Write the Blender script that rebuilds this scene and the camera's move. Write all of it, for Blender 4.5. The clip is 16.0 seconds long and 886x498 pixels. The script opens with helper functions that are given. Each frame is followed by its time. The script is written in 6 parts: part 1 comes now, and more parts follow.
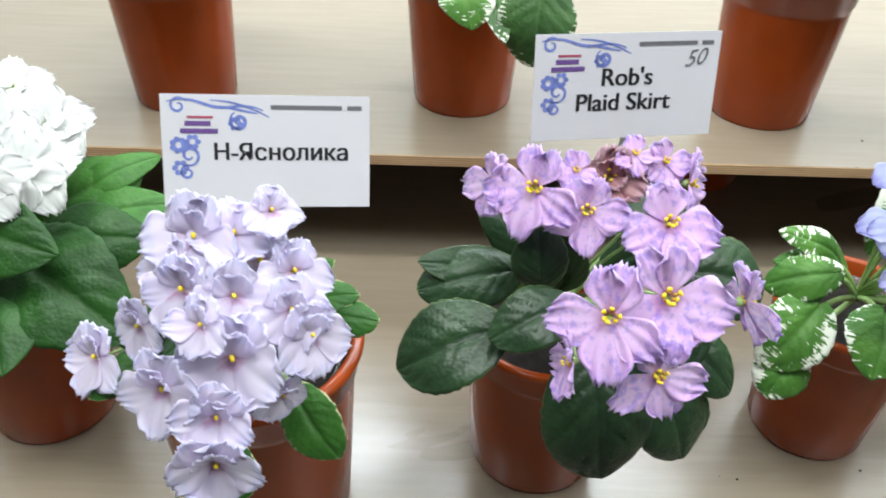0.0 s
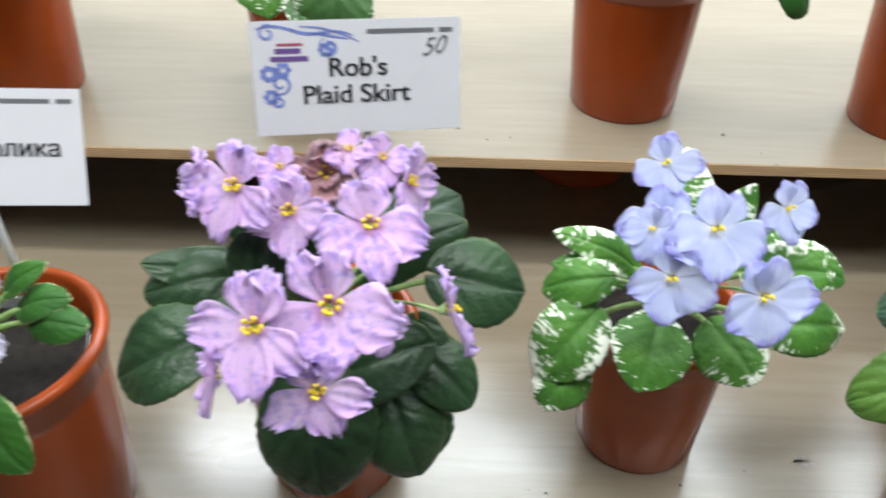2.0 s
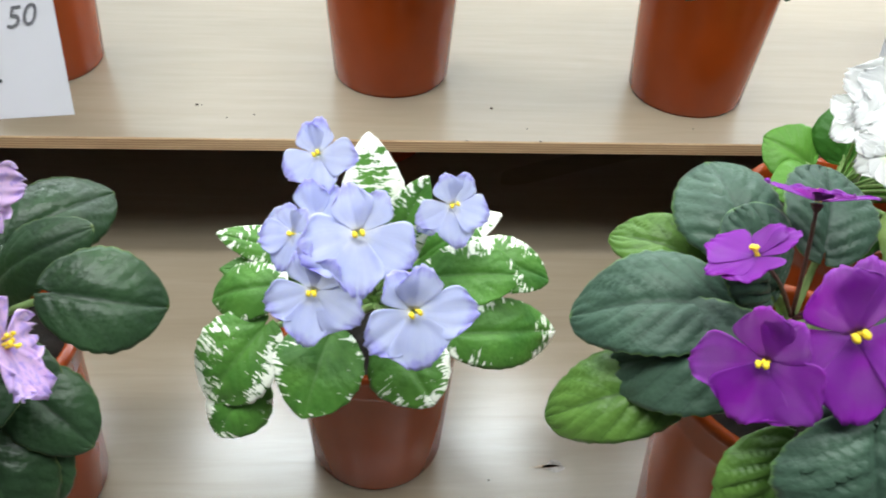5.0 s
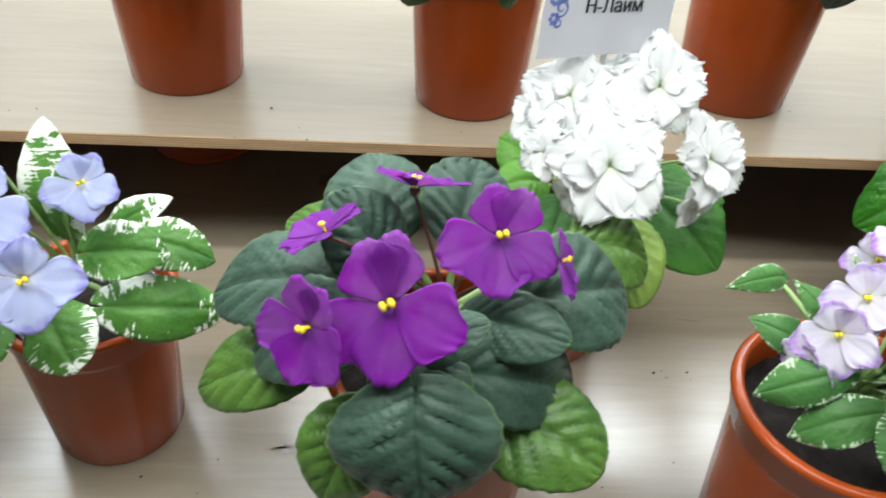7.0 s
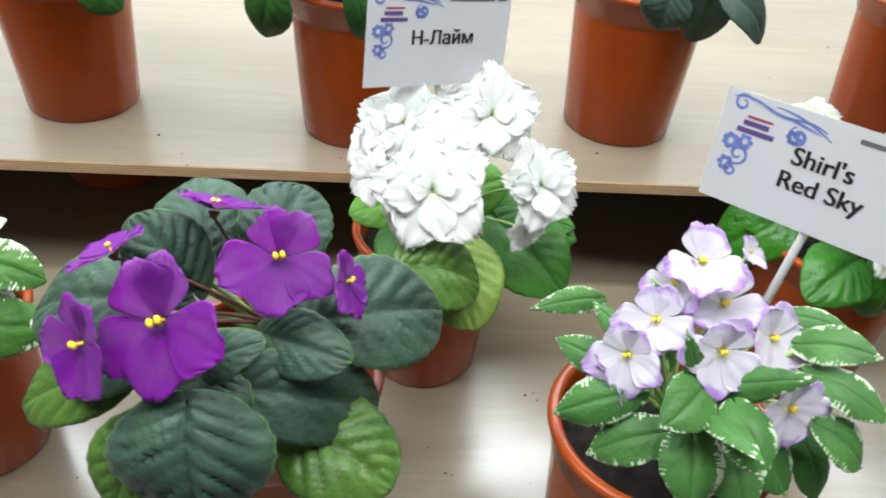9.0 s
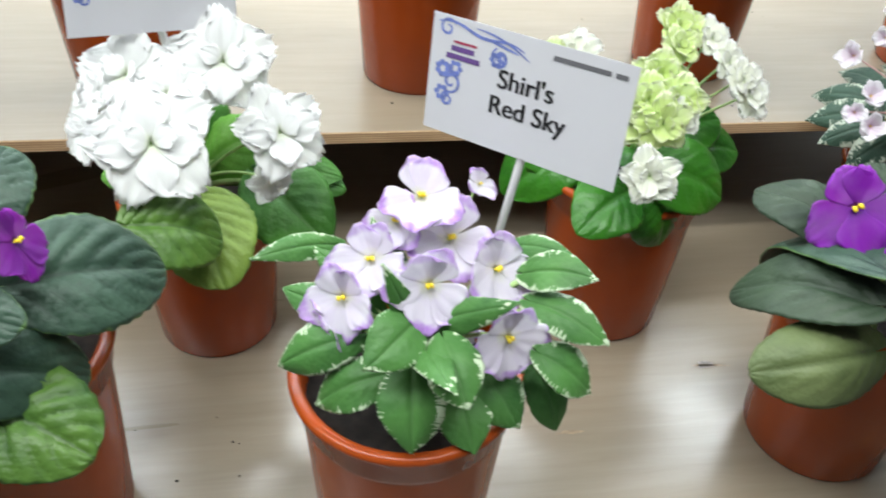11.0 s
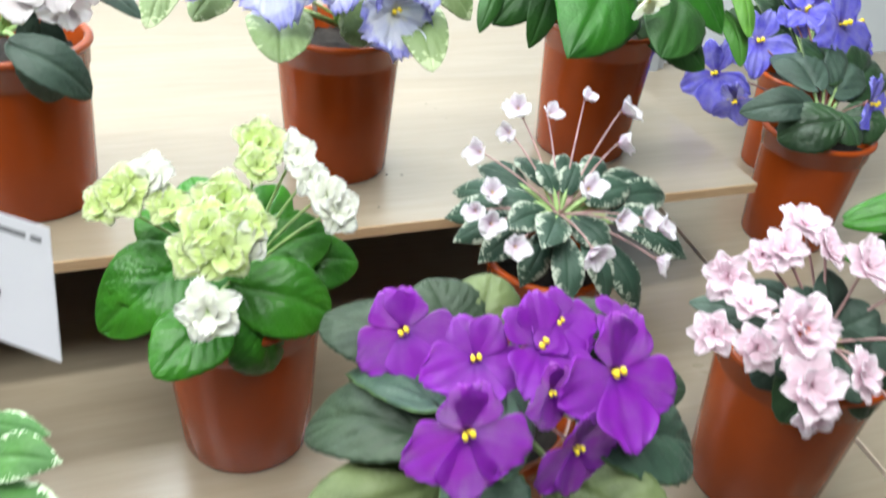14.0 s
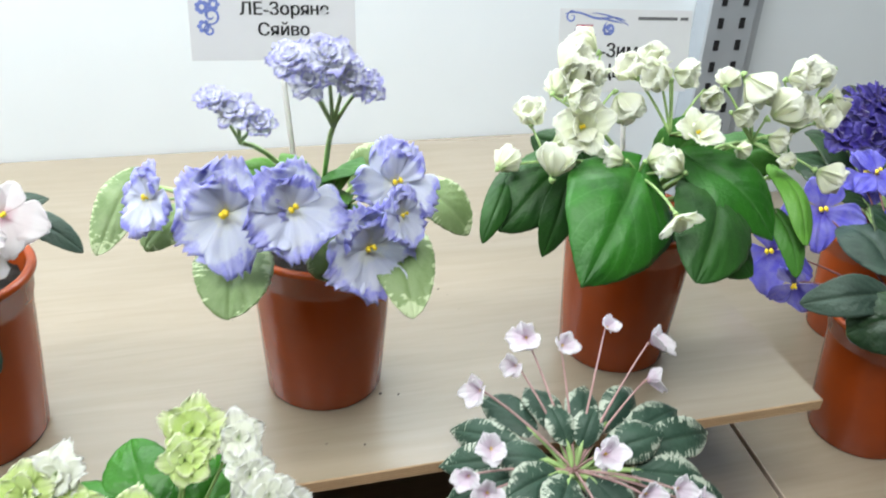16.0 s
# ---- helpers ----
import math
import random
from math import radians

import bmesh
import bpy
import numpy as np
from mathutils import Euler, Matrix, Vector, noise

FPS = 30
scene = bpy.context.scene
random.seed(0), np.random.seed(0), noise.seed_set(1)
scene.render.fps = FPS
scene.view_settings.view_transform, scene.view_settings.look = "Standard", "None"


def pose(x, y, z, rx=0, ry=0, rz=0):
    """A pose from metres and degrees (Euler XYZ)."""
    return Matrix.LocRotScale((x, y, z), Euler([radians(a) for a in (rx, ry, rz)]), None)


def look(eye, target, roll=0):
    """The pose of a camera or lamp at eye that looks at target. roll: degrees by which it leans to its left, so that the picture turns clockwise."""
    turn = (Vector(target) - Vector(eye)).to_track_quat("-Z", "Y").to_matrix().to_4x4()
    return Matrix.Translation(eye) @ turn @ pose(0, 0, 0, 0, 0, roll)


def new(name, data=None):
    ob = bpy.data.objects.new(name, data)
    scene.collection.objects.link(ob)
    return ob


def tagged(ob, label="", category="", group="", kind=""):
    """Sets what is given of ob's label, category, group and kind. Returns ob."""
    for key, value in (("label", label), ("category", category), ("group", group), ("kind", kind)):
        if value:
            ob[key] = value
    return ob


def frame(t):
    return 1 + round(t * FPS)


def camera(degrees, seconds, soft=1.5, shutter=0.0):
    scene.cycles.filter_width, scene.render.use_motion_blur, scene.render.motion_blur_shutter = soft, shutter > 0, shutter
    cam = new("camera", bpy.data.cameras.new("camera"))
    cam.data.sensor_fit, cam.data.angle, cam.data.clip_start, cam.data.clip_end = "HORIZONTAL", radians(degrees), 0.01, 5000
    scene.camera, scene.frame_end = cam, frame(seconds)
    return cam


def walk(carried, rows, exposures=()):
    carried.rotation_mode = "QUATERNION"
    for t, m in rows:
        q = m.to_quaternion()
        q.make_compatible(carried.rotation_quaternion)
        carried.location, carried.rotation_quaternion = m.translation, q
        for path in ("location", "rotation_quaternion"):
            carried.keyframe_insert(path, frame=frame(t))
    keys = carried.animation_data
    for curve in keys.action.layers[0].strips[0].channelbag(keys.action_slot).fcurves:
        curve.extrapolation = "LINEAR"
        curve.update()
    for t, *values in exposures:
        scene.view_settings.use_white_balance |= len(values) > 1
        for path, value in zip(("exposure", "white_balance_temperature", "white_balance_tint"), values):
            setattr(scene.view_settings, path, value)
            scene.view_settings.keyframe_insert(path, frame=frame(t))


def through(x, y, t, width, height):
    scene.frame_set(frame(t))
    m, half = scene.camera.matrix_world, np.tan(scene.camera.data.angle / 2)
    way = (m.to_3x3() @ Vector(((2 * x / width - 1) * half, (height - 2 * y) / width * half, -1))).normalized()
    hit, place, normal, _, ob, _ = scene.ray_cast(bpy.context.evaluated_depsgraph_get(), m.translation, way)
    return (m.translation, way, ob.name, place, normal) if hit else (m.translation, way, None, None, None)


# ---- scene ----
cam = camera(56.5, 16.0, soft=1.9, shutter=0.4)
PATH = [
    (0, (0.1213, -0.4914, 0.3008), (0.1245, -0.0968, -0.0062), 1.87),
    (0.5, (0.1424, -0.4899, 0.2941), (0.1402, -0.0933, -0.0103), 1.79),
    (1, (0.1787, -0.4833, 0.2941), (0.1606, -0.0826, -0.0045), 1.77),
    (1.5, (0.2095, -0.4829, 0.2951), (0.1818, -0.0837, -0.0047), 1.07),
    (2, (0.2524, -0.4673, 0.2910), (0.2400, -0.0751, -0.0190), 0.63),
    (2.5, (0.2887, -0.4433, 0.2802), (0.3097, -0.0569, -0.0363), 1.82),
    (3, (0.3109, -0.4201, 0.2722), (0.3381, -0.0358, -0.0465), 1.69),
    (5.5, (0.3993, -0.4148, 0.2755), (0.4323, -0.0381, -0.0517), 4.42),
    (6, (0.4435, -0.4351, 0.2776), (0.4768, -0.0568, -0.0476), 5.56),
    (6.5, (0.4799, -0.4440, 0.2800), (0.5123, -0.0657, -0.0452), 5.02),
    (7, (0.5095, -0.4467, 0.2836), (0.5425, -0.0624, -0.0344), 4.61),
    (7.5, (0.5375, -0.4457, 0.2892), (0.5701, -0.0576, -0.0244), 4.53),
    (8, (0.5482, -0.4497, 0.2902), (0.5836, -0.0550, -0.0146), 5.06),
    (8.5, (0.5685, -0.4584, 0.2943), (0.5980, -0.0622, -0.0093), 4.97),
    (11, (0.6806, -0.4634, 0.2790), (0.7534, -0.0807, -0.0345), 4.19),
    (11.5, (0.7136, -0.4743, 0.2682), (0.8073, -0.0940, -0.0426), 5.93),
    (12, (0.7442, -0.4733, 0.2684), (0.8609, -0.0948, -0.0368), 5.49),
    (12.5, (0.7679, -0.4782, 0.2729), (0.9054, -0.1000, -0.0239), 5.33),
    (13, (0.7910, -0.4849, 0.2756), (0.9479, -0.1123, -0.0186), 5.98),
    (13.5, (0.8093, -0.4849, 0.2785), (0.9803, -0.1148, -0.0109), 6.71),
    (14, (0.8253, -0.4537, 0.2963), (0.9887, -0.0683, 0.0228), 5.95),
    (14.5, (0.8499, -0.4083, 0.3125), (1.0136, -0.0110, 0.0569), 5.65),
    (15, (0.8546, -0.3868, 0.3284), (1.0089, 0.0197, 0.0816), 4.69),
    (15.5, (0.8622, -0.3636, 0.3337), (1.0125, 0.0456, 0.0890), 3.92),
    (16, (0.9026, -0.3481, 0.3441), (1.0324, 0.0705, 0.1035), 3.20),
]
walk(cam, [(t, look(eye, target, roll)) for t, eye, target, roll in PATH],
     exposures=((0, -0.14), (3, -0.12), (6, -0.11), (11, -0.08), (13, 0.02), (14.5, 0.24), (15.2, 0.04), (16, -0.24)))

# ---- light: a long ceiling tube above the shelf edge, a softer unseen fill added behind the visitor ----
world = bpy.data.worlds.new("room_air")
world.use_nodes = True
world.node_tree.nodes["Background"].inputs[0].default_value = (0.9, 0.95, 1.0, 1)
world.node_tree.nodes["Background"].inputs[1].default_value = 0.10
scene.world = world


def area_lamp(name, eye, target, sx, sy, watts, colour):
    data = bpy.data.lights.new(name, "AREA")
    data.shape, data.size, data.size_y, data.energy, data.color = "RECTANGLE", sx, sy, watts, colour
    ob = new(name, data)
    ob.matrix_world = look(eye, target)
    return tagged(ob, kind="structure")


area_lamp("ceiling_tube_lamp", (0.35, -0.24, 1.25), (0.35, -0.22, 0), 2.4, 0.09, 23, (0.965, 0.985, 0.975))
# added soft fill, in place of light from the room at large
area_lamp("room_fill_lamp", (0.35, -0.68, 1.70), (0.45, -0.25, 0), 2.2, 0.40, 38, (0.94, 0.985, 1.0))
area_lamp("wall_tube_lamp", (0.60, 0.43, 0.66), (0.60, 0.27, 0), 1.8, 0.10, 16.5, (0.90, 0.965, 1.0))


# ---- materials ----
def material(name):
    m = bpy.data.materials.new(name)
    m.use_nodes = True
    nt = m.node_tree
    return m, nt, nt.nodes["Principled BSDF"]


def node(nt, kind, **values):
    n = nt.nodes.new(kind)
    for key, value in values.items():
        n.inputs[key].default_value = value
    return n


def ramp(nt, source, stops, smooth=False):
    r = nt.nodes.new("ShaderNodeValToRGB")
    r.color_ramp.interpolation = "EASE" if smooth else "LINEAR"
    e = r.color_ramp.elements
    while len(e) < len(stops):
        e.new(0.5)
    for el, (p, c) in zip(e, stops):
        el.position, el.color = p, (*c, 1) if len(c) == 3 else c
    nt.links.new(source, r.inputs[0])
    return r.outputs[0]


def mix(nt, fac, a, b, blend="MIX"):
    n = nt.nodes.new("ShaderNodeMix")
    n.data_type, n.blend_type = "RGBA", blend
    for i, v in ((0, fac), (6, a), (7, b)):
        if hasattr(v, "links") or hasattr(v, "is_linked"):
            nt.links.new(v, n.inputs[i])
        else:
            n.inputs[i].default_value = (*v, 1) if isinstance(v, tuple) and len(v) == 3 else v
    return n.outputs[2]


def calc(nt, op, a, b=0.0):
    n = nt.nodes.new("ShaderNodeMath")
    n.operation = op
    for i, v in ((0, a), (1, b)):
        if hasattr(v, "is_linked"):
            nt.links.new(v, n.inputs[i])
        else:
            n.inputs[i].default_value = v
    return n.outputs[0]


def noise_of(nt, scale, detail=4, rough=0.55, coords="Object", stretch=None, distort=0.0):
    tc = nt.nodes.new("ShaderNodeNewGeometry" if coords == "Position" else "ShaderNodeTexCoord")
    n = node(nt, "ShaderNodeTexNoise", Scale=scale, Detail=detail, Roughness=rough, Distortion=distort)
    if stretch:
        mp = nt.nodes.new("ShaderNodeMapping")
        mp.inputs["Scale"].default_value = stretch
        nt.links.new(tc.outputs[coords], mp.inputs[0])
        nt.links.new(mp.outputs[0], n.inputs[0])
    else:
        nt.links.new(tc.outputs[coords], n.inputs[0])
    return n.outputs[0]


def bump(nt, bsdf, height, strength, distance):
    b = node(nt, "ShaderNodeBump", Strength=strength, Distance=distance)
    nt.links.new(height, b.inputs["Height"])
    nt.links.new(b.outputs[0], bsdf.inputs["Normal"])


def plywood(name, tone=1.0):
    m, nt, b = material(name)
    grain = noise_of(nt, 9, 6, 0.6, stretch=(1.2, 14, 14), distort=0.6)
    broad = noise_of(nt, 3.0, 3, 0.5, stretch=(0.7, 2.2, 2.2), distort=1.2)
    fine = noise_of(nt, 130, 3, 0.6, stretch=(0.12, 3, 3))
    c = ramp(nt, grain, [(0.3, (0.352 * tone, 0.290 * tone, 0.203 * tone)), (0.7, (0.418 * tone, 0.352 * tone, 0.262 * tone))])
    c = mix(nt, calc(nt, "MULTIPLY", ramp(nt, broad, [(0.42, (0, 0, 0)), (0.68, (1, 1, 1))]), 0.35), c, (0.322 * tone, 0.255 * tone, 0.160 * tone))
    spots = ramp(nt, noise_of(nt, 70, 2, 0.5), [(0.74, (0, 0, 0)), (0.80, (1, 1, 1))])
    c = mix(nt, calc(nt, "MULTIPLY", spots, 0.35), c, (0.30, 0.22, 0.14))
    nt.links.new(c, b.inputs["Base Color"])
    nt.links.new(ramp(nt, broad, [(0.3, (0.26, 0.26, 0.26)), (0.7, (0.42, 0.42, 0.42))]), b.inputs["Roughness"])
    b.inputs["Coat Weight"].default_value, b.inputs["Coat Roughness"].default_value = 0.8, 0.21
    bump(nt, b, fine, 0.12, 0.0006)
    return m


def ply_edge(name, dark, light):
    m, nt, b = material(name)
    tc = nt.nodes.new("ShaderNodeTexCoord")
    w = node(nt, "ShaderNodeTexWave", Scale=190, Distortion=1.5, Detail=2)
    w.bands_direction = "Z"
    nt.links.new(tc.outputs["Object"], w.inputs[0])
    n = noise_of(nt, 60, 4, 0.6, stretch=(0.3, 1, 3))
    c = ramp(nt, w.outputs[1], [(0.25, dark), (0.75, light)])
    nt.links.new(mix(nt, 0.4, c, ramp(nt, n, [(0.3, tuple(0.8 * x for x in dark)), (0.7, light)])), b.inputs["Base Color"])
    b.inputs["Roughness"].default_value = 0.7
    return m


def plain(name, colour, rough=0.5, metal=0.0, vary=0.12, scale=30, relief=0.0):
    m, nt, b = material(name)
    n = noise_of(nt, scale, 4)
    dark = tuple(v * (1 - vary) for v in colour)
    light = tuple(min(1, v * (1 + vary)) for v in colour)
    nt.links.new(ramp(nt, n, [(0.3, dark), (0.7, light)]), b.inputs["Base Color"])
    b.inputs["Roughness"].default_value, b.inputs["Metallic"].default_value = rough, metal
    b.inputs["Specular IOR Level"].default_value = 0.4
    if relief:
        bump(nt, b, noise_of(nt, scale * 6, 3), 0.3, relief)
    return m


RIBS = 6.0  # side veins to each half of a blade


def leaf_stuff(name, dark, light, vein, rim=None, rim_start=0.8, rim_spread=0.25, lop=0.0, rough=0.5, sheen=0.25, veins=0.4, fields=0.0):
    """Leaf: u runs across the blade, v from stalk to tip. rim: colour of a pale variegated border; lop: how unevenly it splashes from side to side."""
    m, nt, b = material(name)
    uv = nt.nodes.new("ShaderNodeUVMap")
    sep = nt.nodes.new("ShaderNodeSeparateXYZ")
    nt.links.new(uv.outputs[0], sep.inputs[0])
    u = calc(nt, "ABSOLUTE", calc(nt, "SUBTRACT", calc(nt, "MULTIPLY", sep.outputs[0], 2.0), 1.0))
    v = sep.outputs[1]
    mott = noise_of(nt, 55, 5, 0.6, "Position")
    c = ramp(nt, mott, [(0.3, dark), (0.72, light)])
    broad = noise_of(nt, 22, 2, 0.5, "Position")
    c = mix(nt, calc(nt, "MULTIPLY", ramp(nt, broad, [(0.42, (0, 0, 0)), (0.66, (1, 1, 1))]), 0.55), c, tuple(min(1, 1.45 * x) for x in light))
    # midrib and side veins, which leave it steeply and bend to the tip
    phase = calc(nt, "MULTIPLY", calc(nt, "ADD", calc(nt, "SUBTRACT", v, calc(nt, "MULTIPLY", calc(nt, "POWER", u, 0.85), 0.42)), 0.42), RIBS)
    wave = calc(nt, "ABSOLUTE", calc(nt, "SUBTRACT", calc(nt, "FRACT", phase), 0.5))
    side = ramp(nt, wave, [(0.42, (0, 0, 0)), (0.5, (1, 1, 1))], True)
    mid = ramp(nt, u, [(0.0, (1, 1, 1)), (0.07, (0, 0, 0))], True)
    c = mix(nt, calc(nt, "MULTIPLY", calc(nt, "MAXIMUM", calc(nt, "MULTIPLY", side, 0.6), mid), veins), c, vein)
    # sheen on the puffed fields, painted as a lighter colour between veins
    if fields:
        puff_sheen = calc(nt, "MULTIPLY", ramp(nt, wave, [(0.0, (1, 1, 1)), (0.40, (0, 0, 0))], True), fields)
        c = mix(nt, puff_sheen, c, tuple(1.3 * x for x in light))
    # fine net of veins and short hairs
    cells = nt.nodes.new("ShaderNodeTexVoronoi")
    cells.feature = "F1"
    cells.inputs["Scale"].default_value = 420
    where = nt.nodes.new("ShaderNodeNewGeometry")
    nt.links.new(where.outputs["Position"], cells.inputs[0])
    if rim:
        far = calc(nt, "MAXIMUM", u, calc(nt, "SUBTRACT", calc(nt, "MULTIPLY", v, 2.0), 1.0))
        n1 = noise_of(nt, 105, 5, 0.65, "Position", distort=0.8)
        n0 = noise_of(nt, 26, 1, 0.5, "Position")
        rays = noise_of(nt, 1.0, 3, 0.6, "UV", stretch=(2.5, 30, 1))
        k = calc(nt, "MULTIPLY", calc(nt, "SUBTRACT", calc(nt, "ADD", n1, rays), 1.0), 2.2 * rim_spread)
        k = calc(nt, "ADD", k, calc(nt, "MULTIPLY", calc(nt, "SUBTRACT", n0, 0.5), lop))
        mask = ramp(nt, calc(nt, "ADD", far, k), [(rim_start, (0, 0, 0)), (min(1.0, rim_start + 0.05), (1, 1, 1))])
        c = mix(nt, mask, c, rim)
    nt.links.new(c, b.inputs["Base Color"])
    b.inputs["Sheen Weight"].default_value = sheen * 0.11
    b.inputs["Specular IOR Level"].default_value = 0.30
    b.inputs["Sheen Roughness"].default_value = 0.4
    nt.links.new(ramp(nt, mott, [(0.3, (rough + 0.1,) * 3), (0.7, (rough - 0.06,) * 3)]), b.inputs["Roughness"])
    relief = calc(nt, "SUBTRACT", calc(nt, "MULTIPLY", noise_of(nt, 900, 2, 0.55, "Position"), 0.5), cells.outputs["Distance"])
    bump(nt, b, relief, 0.38, 0.0006)
    return m


def petal_stuff(name, heart, body, border, border_at=0.8, spread=0.2, speck=None, speck_at=0.62, through=0.26, mottle=0.4):
    """Petal: v runs from the throat to the frilled border."""
    m, nt, b = material(name)
    uv = nt.nodes.new("ShaderNodeUVMap")
    sep = nt.nodes.new("ShaderNodeSeparateXYZ")
    nt.links.new(uv.outputs[0], sep.inputs[0])
    n = noise_of(nt, 160, 4, 0.6, "Position")
    v = calc(nt, "ADD", sep.outputs[1], calc(nt, "MULTIPLY", calc(nt, "SUBTRACT", n, 0.5), spread))
    c = ramp(nt, v, [(0.0, heart), (0.28, body), (max(0.3, border_at - 0.12), body), (min(1.0, border_at + 0.1), border)], True)
    streak = node(nt, "ShaderNodeTexNoise", Scale=1.0, Detail=3)
    mp = nt.nodes.new("ShaderNodeMapping")
    mp.inputs["Scale"].default_value = (28, 1.5, 1)
    nt.links.new(uv.outputs[0], mp.inputs[0])
    nt.links.new(mp.outputs[0], streak.inputs[0])
    c = mix(nt, 0.14, c, ramp(nt, streak.outputs[0], [(0.3, tuple(x * 0.82 for x in border)), (0.7, body)]))
    pale = tuple(min(0.96, x * 0.55 + 0.45 * max(body)) for x in body)
    c = mix(nt, calc(nt, "MULTIPLY", ramp(nt, noise_of(nt, 85, 4, 0.6, "Position"), [(0.40, (0, 0, 0)), (0.66, (1, 1, 1))]), mottle), c, pale)
    if speck:
        sp = noise_of(nt, 330, 3, 0.6, "Position")
        wide = noise_of(nt, 60, 2, 0.55, "Position")
        k = calc(nt, "ADD", calc(nt, "MULTIPLY", sp, 0.7), calc(nt, "MULTIPLY", wide, 0.3))
        c = mix(nt, calc(nt, "MULTIPLY", ramp(nt, k, [(speck_at - 0.04, (0, 0, 0)), (speck_at + 0.06, (1, 1, 1))]), 0.5), c, speck)
    info = nt.nodes.new("ShaderNodeObjectInfo")
    hsv = nt.nodes.new("ShaderNodeHueSaturation")
    nt.links.new(calc(nt, "ADD", calc(nt, "MULTIPLY", info.outputs["Random"], 0.16), 0.90), hsv.inputs["Value"])
    nt.links.new(c, hsv.inputs["Color"])
    c = hsv.outputs[0]
    nt.links.new(c, b.inputs["Base Color"])
    b.inputs["Roughness"].default_value = 0.55
    b.inputs["Sheen Weight"].default_value = 0.02
    b.inputs["Specular IOR Level"].default_value = 0.25
    b.inputs["Subsurface Weight"].default_value, b.inputs["Subsurface Scale"].default_value = 0.35, 0.004
    b.inputs["Subsurface Radius"].default_value = (1.0, 0.9, 1.0)
    tr = nt.nodes.new("ShaderNodeBsdfTranslucent")
    nt.links.new(c, tr.inputs[0])
    mx = nt.nodes.new("ShaderNodeMixShader")
    mx.inputs[0].default_value = through
    nt.links.new(b.outputs[0], mx.inputs[1])
    nt.links.new(tr.outputs[0], mx.inputs[2])
    nt.links.new(mx.outputs[0], nt.nodes["Material Output"].inputs[0])
    bump(nt, b, streak.outputs[0], 0.10, 0.0003)
    return m


PLY, PLY_EDGE, WORN_EDGE = plywood("birch_plywood", 0.66), ply_edge("plywood_edge", (0.33, 0.19, 0.09), (0.62, 0.45, 0.27)), ply_edge("worn_plywood_edge", (0.50, 0.41, 0.32), (0.66, 0.57, 0.48))
POT = plain("terracotta_plastic", (0.305, 0.051, 0.0072), 0.23, vary=0.12, scale=18)
POT.node_tree.nodes["Principled BSDF"].inputs["Specular IOR Level"].default_value = 0.28
SOIL = plain("dark_peat", (0.011, 0.008, 0.006), 0.95, vary=0.6, scale=220, relief=0.002)
WALL = plain("white_wall_paint", (0.72, 0.78, 0.82), 0.6, vary=0.02, scale=5)
ROOM = plain("room_paint", (0.48, 0.48, 0.47), 0.8, vary=0.03, scale=3)
FLOOR = plain("grey_floor", (0.25, 0.24, 0.22), 0.6, vary=0.15, scale=6)
STEEL = plain("grey_painted_steel", (0.42, 0.46, 0.50), 0.42, 0.3, vary=0.05)
YELLOW = plain("anther_yellow", (0.93, 0.68, 0.04), 0.6, vary=0.15, scale=300)
PAPER = plain("card_paper", (0.70, 0.70, 0.73), 0.4, vary=0.015, scale=40)
glow = PAPER.node_tree.nodes.new("ShaderNodeBsdfTranslucent")
glow.inputs[0].default_value = (0.8, 0.82, 0.84, 1)
blend = PAPER.node_tree.nodes.new("ShaderNodeMixShader")
blend.inputs[0].default_value = 0.22
PAPER.node_tree.links.new(PAPER.node_tree.nodes["Principled BSDF"].outputs[0], blend.inputs[1])
PAPER.node_tree.links.new(glow.outputs[0], blend.inputs[2])
PAPER.node_tree.links.new(blend.outputs[0], PAPER.node_tree.nodes["Material Output"].inputs[0])
WHITE_PLASTIC = plain("white_plastic", (0.75, 0.75, 0.74), 0.35, vary=0.02)


# ---- building tools ----
PLACED = {}


def part(name, data, mat, parent=None, m=Matrix(), label=""):
    """One mesh object at the world pose m, under a thing or part."""
    if isinstance(data, bmesh.types.BMesh):
        me = bpy.data.meshes.new(name)
        data.to_mesh(me)
        data.free()
        data = me
    if mat and not data.materials:
        data.materials.append(mat)
    ob = new(name, data)
    if parent:
        ob.parent = parent
        ob.matrix_basis = PLACED[parent].inverted() @ m
    else:
        ob.matrix_basis = m
    PLACED[ob] = m.copy()
    return tagged(ob, label) if label else ob


def thing(name, m, label, category, group=""):
    ob = new(name)
    ob.empty_display_size = 0.02
    ob.matrix_basis = m
    PLACED[ob] = m.copy()
    return tagged(ob, label, category, group)


def smooth(bm):
    for f in bm.faces:
        f.smooth = True
    return bm


def box_bm(x0, x1, y0, y1, z0, z1, bevel=0.0):
    bm = bmesh.new()
    bmesh.ops.create_cube(bm, size=1.0, matrix=Matrix.Translation(((x0 + x1) / 2, (y0 + y1) / 2, (z0 + z1) / 2)) @ Matrix.Diagonal((x1 - x0, y1 - y0, z1 - z0, 1)))
    if bevel:
        bmesh.ops.bevel(bm, geom=bm.edges[:], offset=bevel, segments=2, affect="EDGES")
    return bm


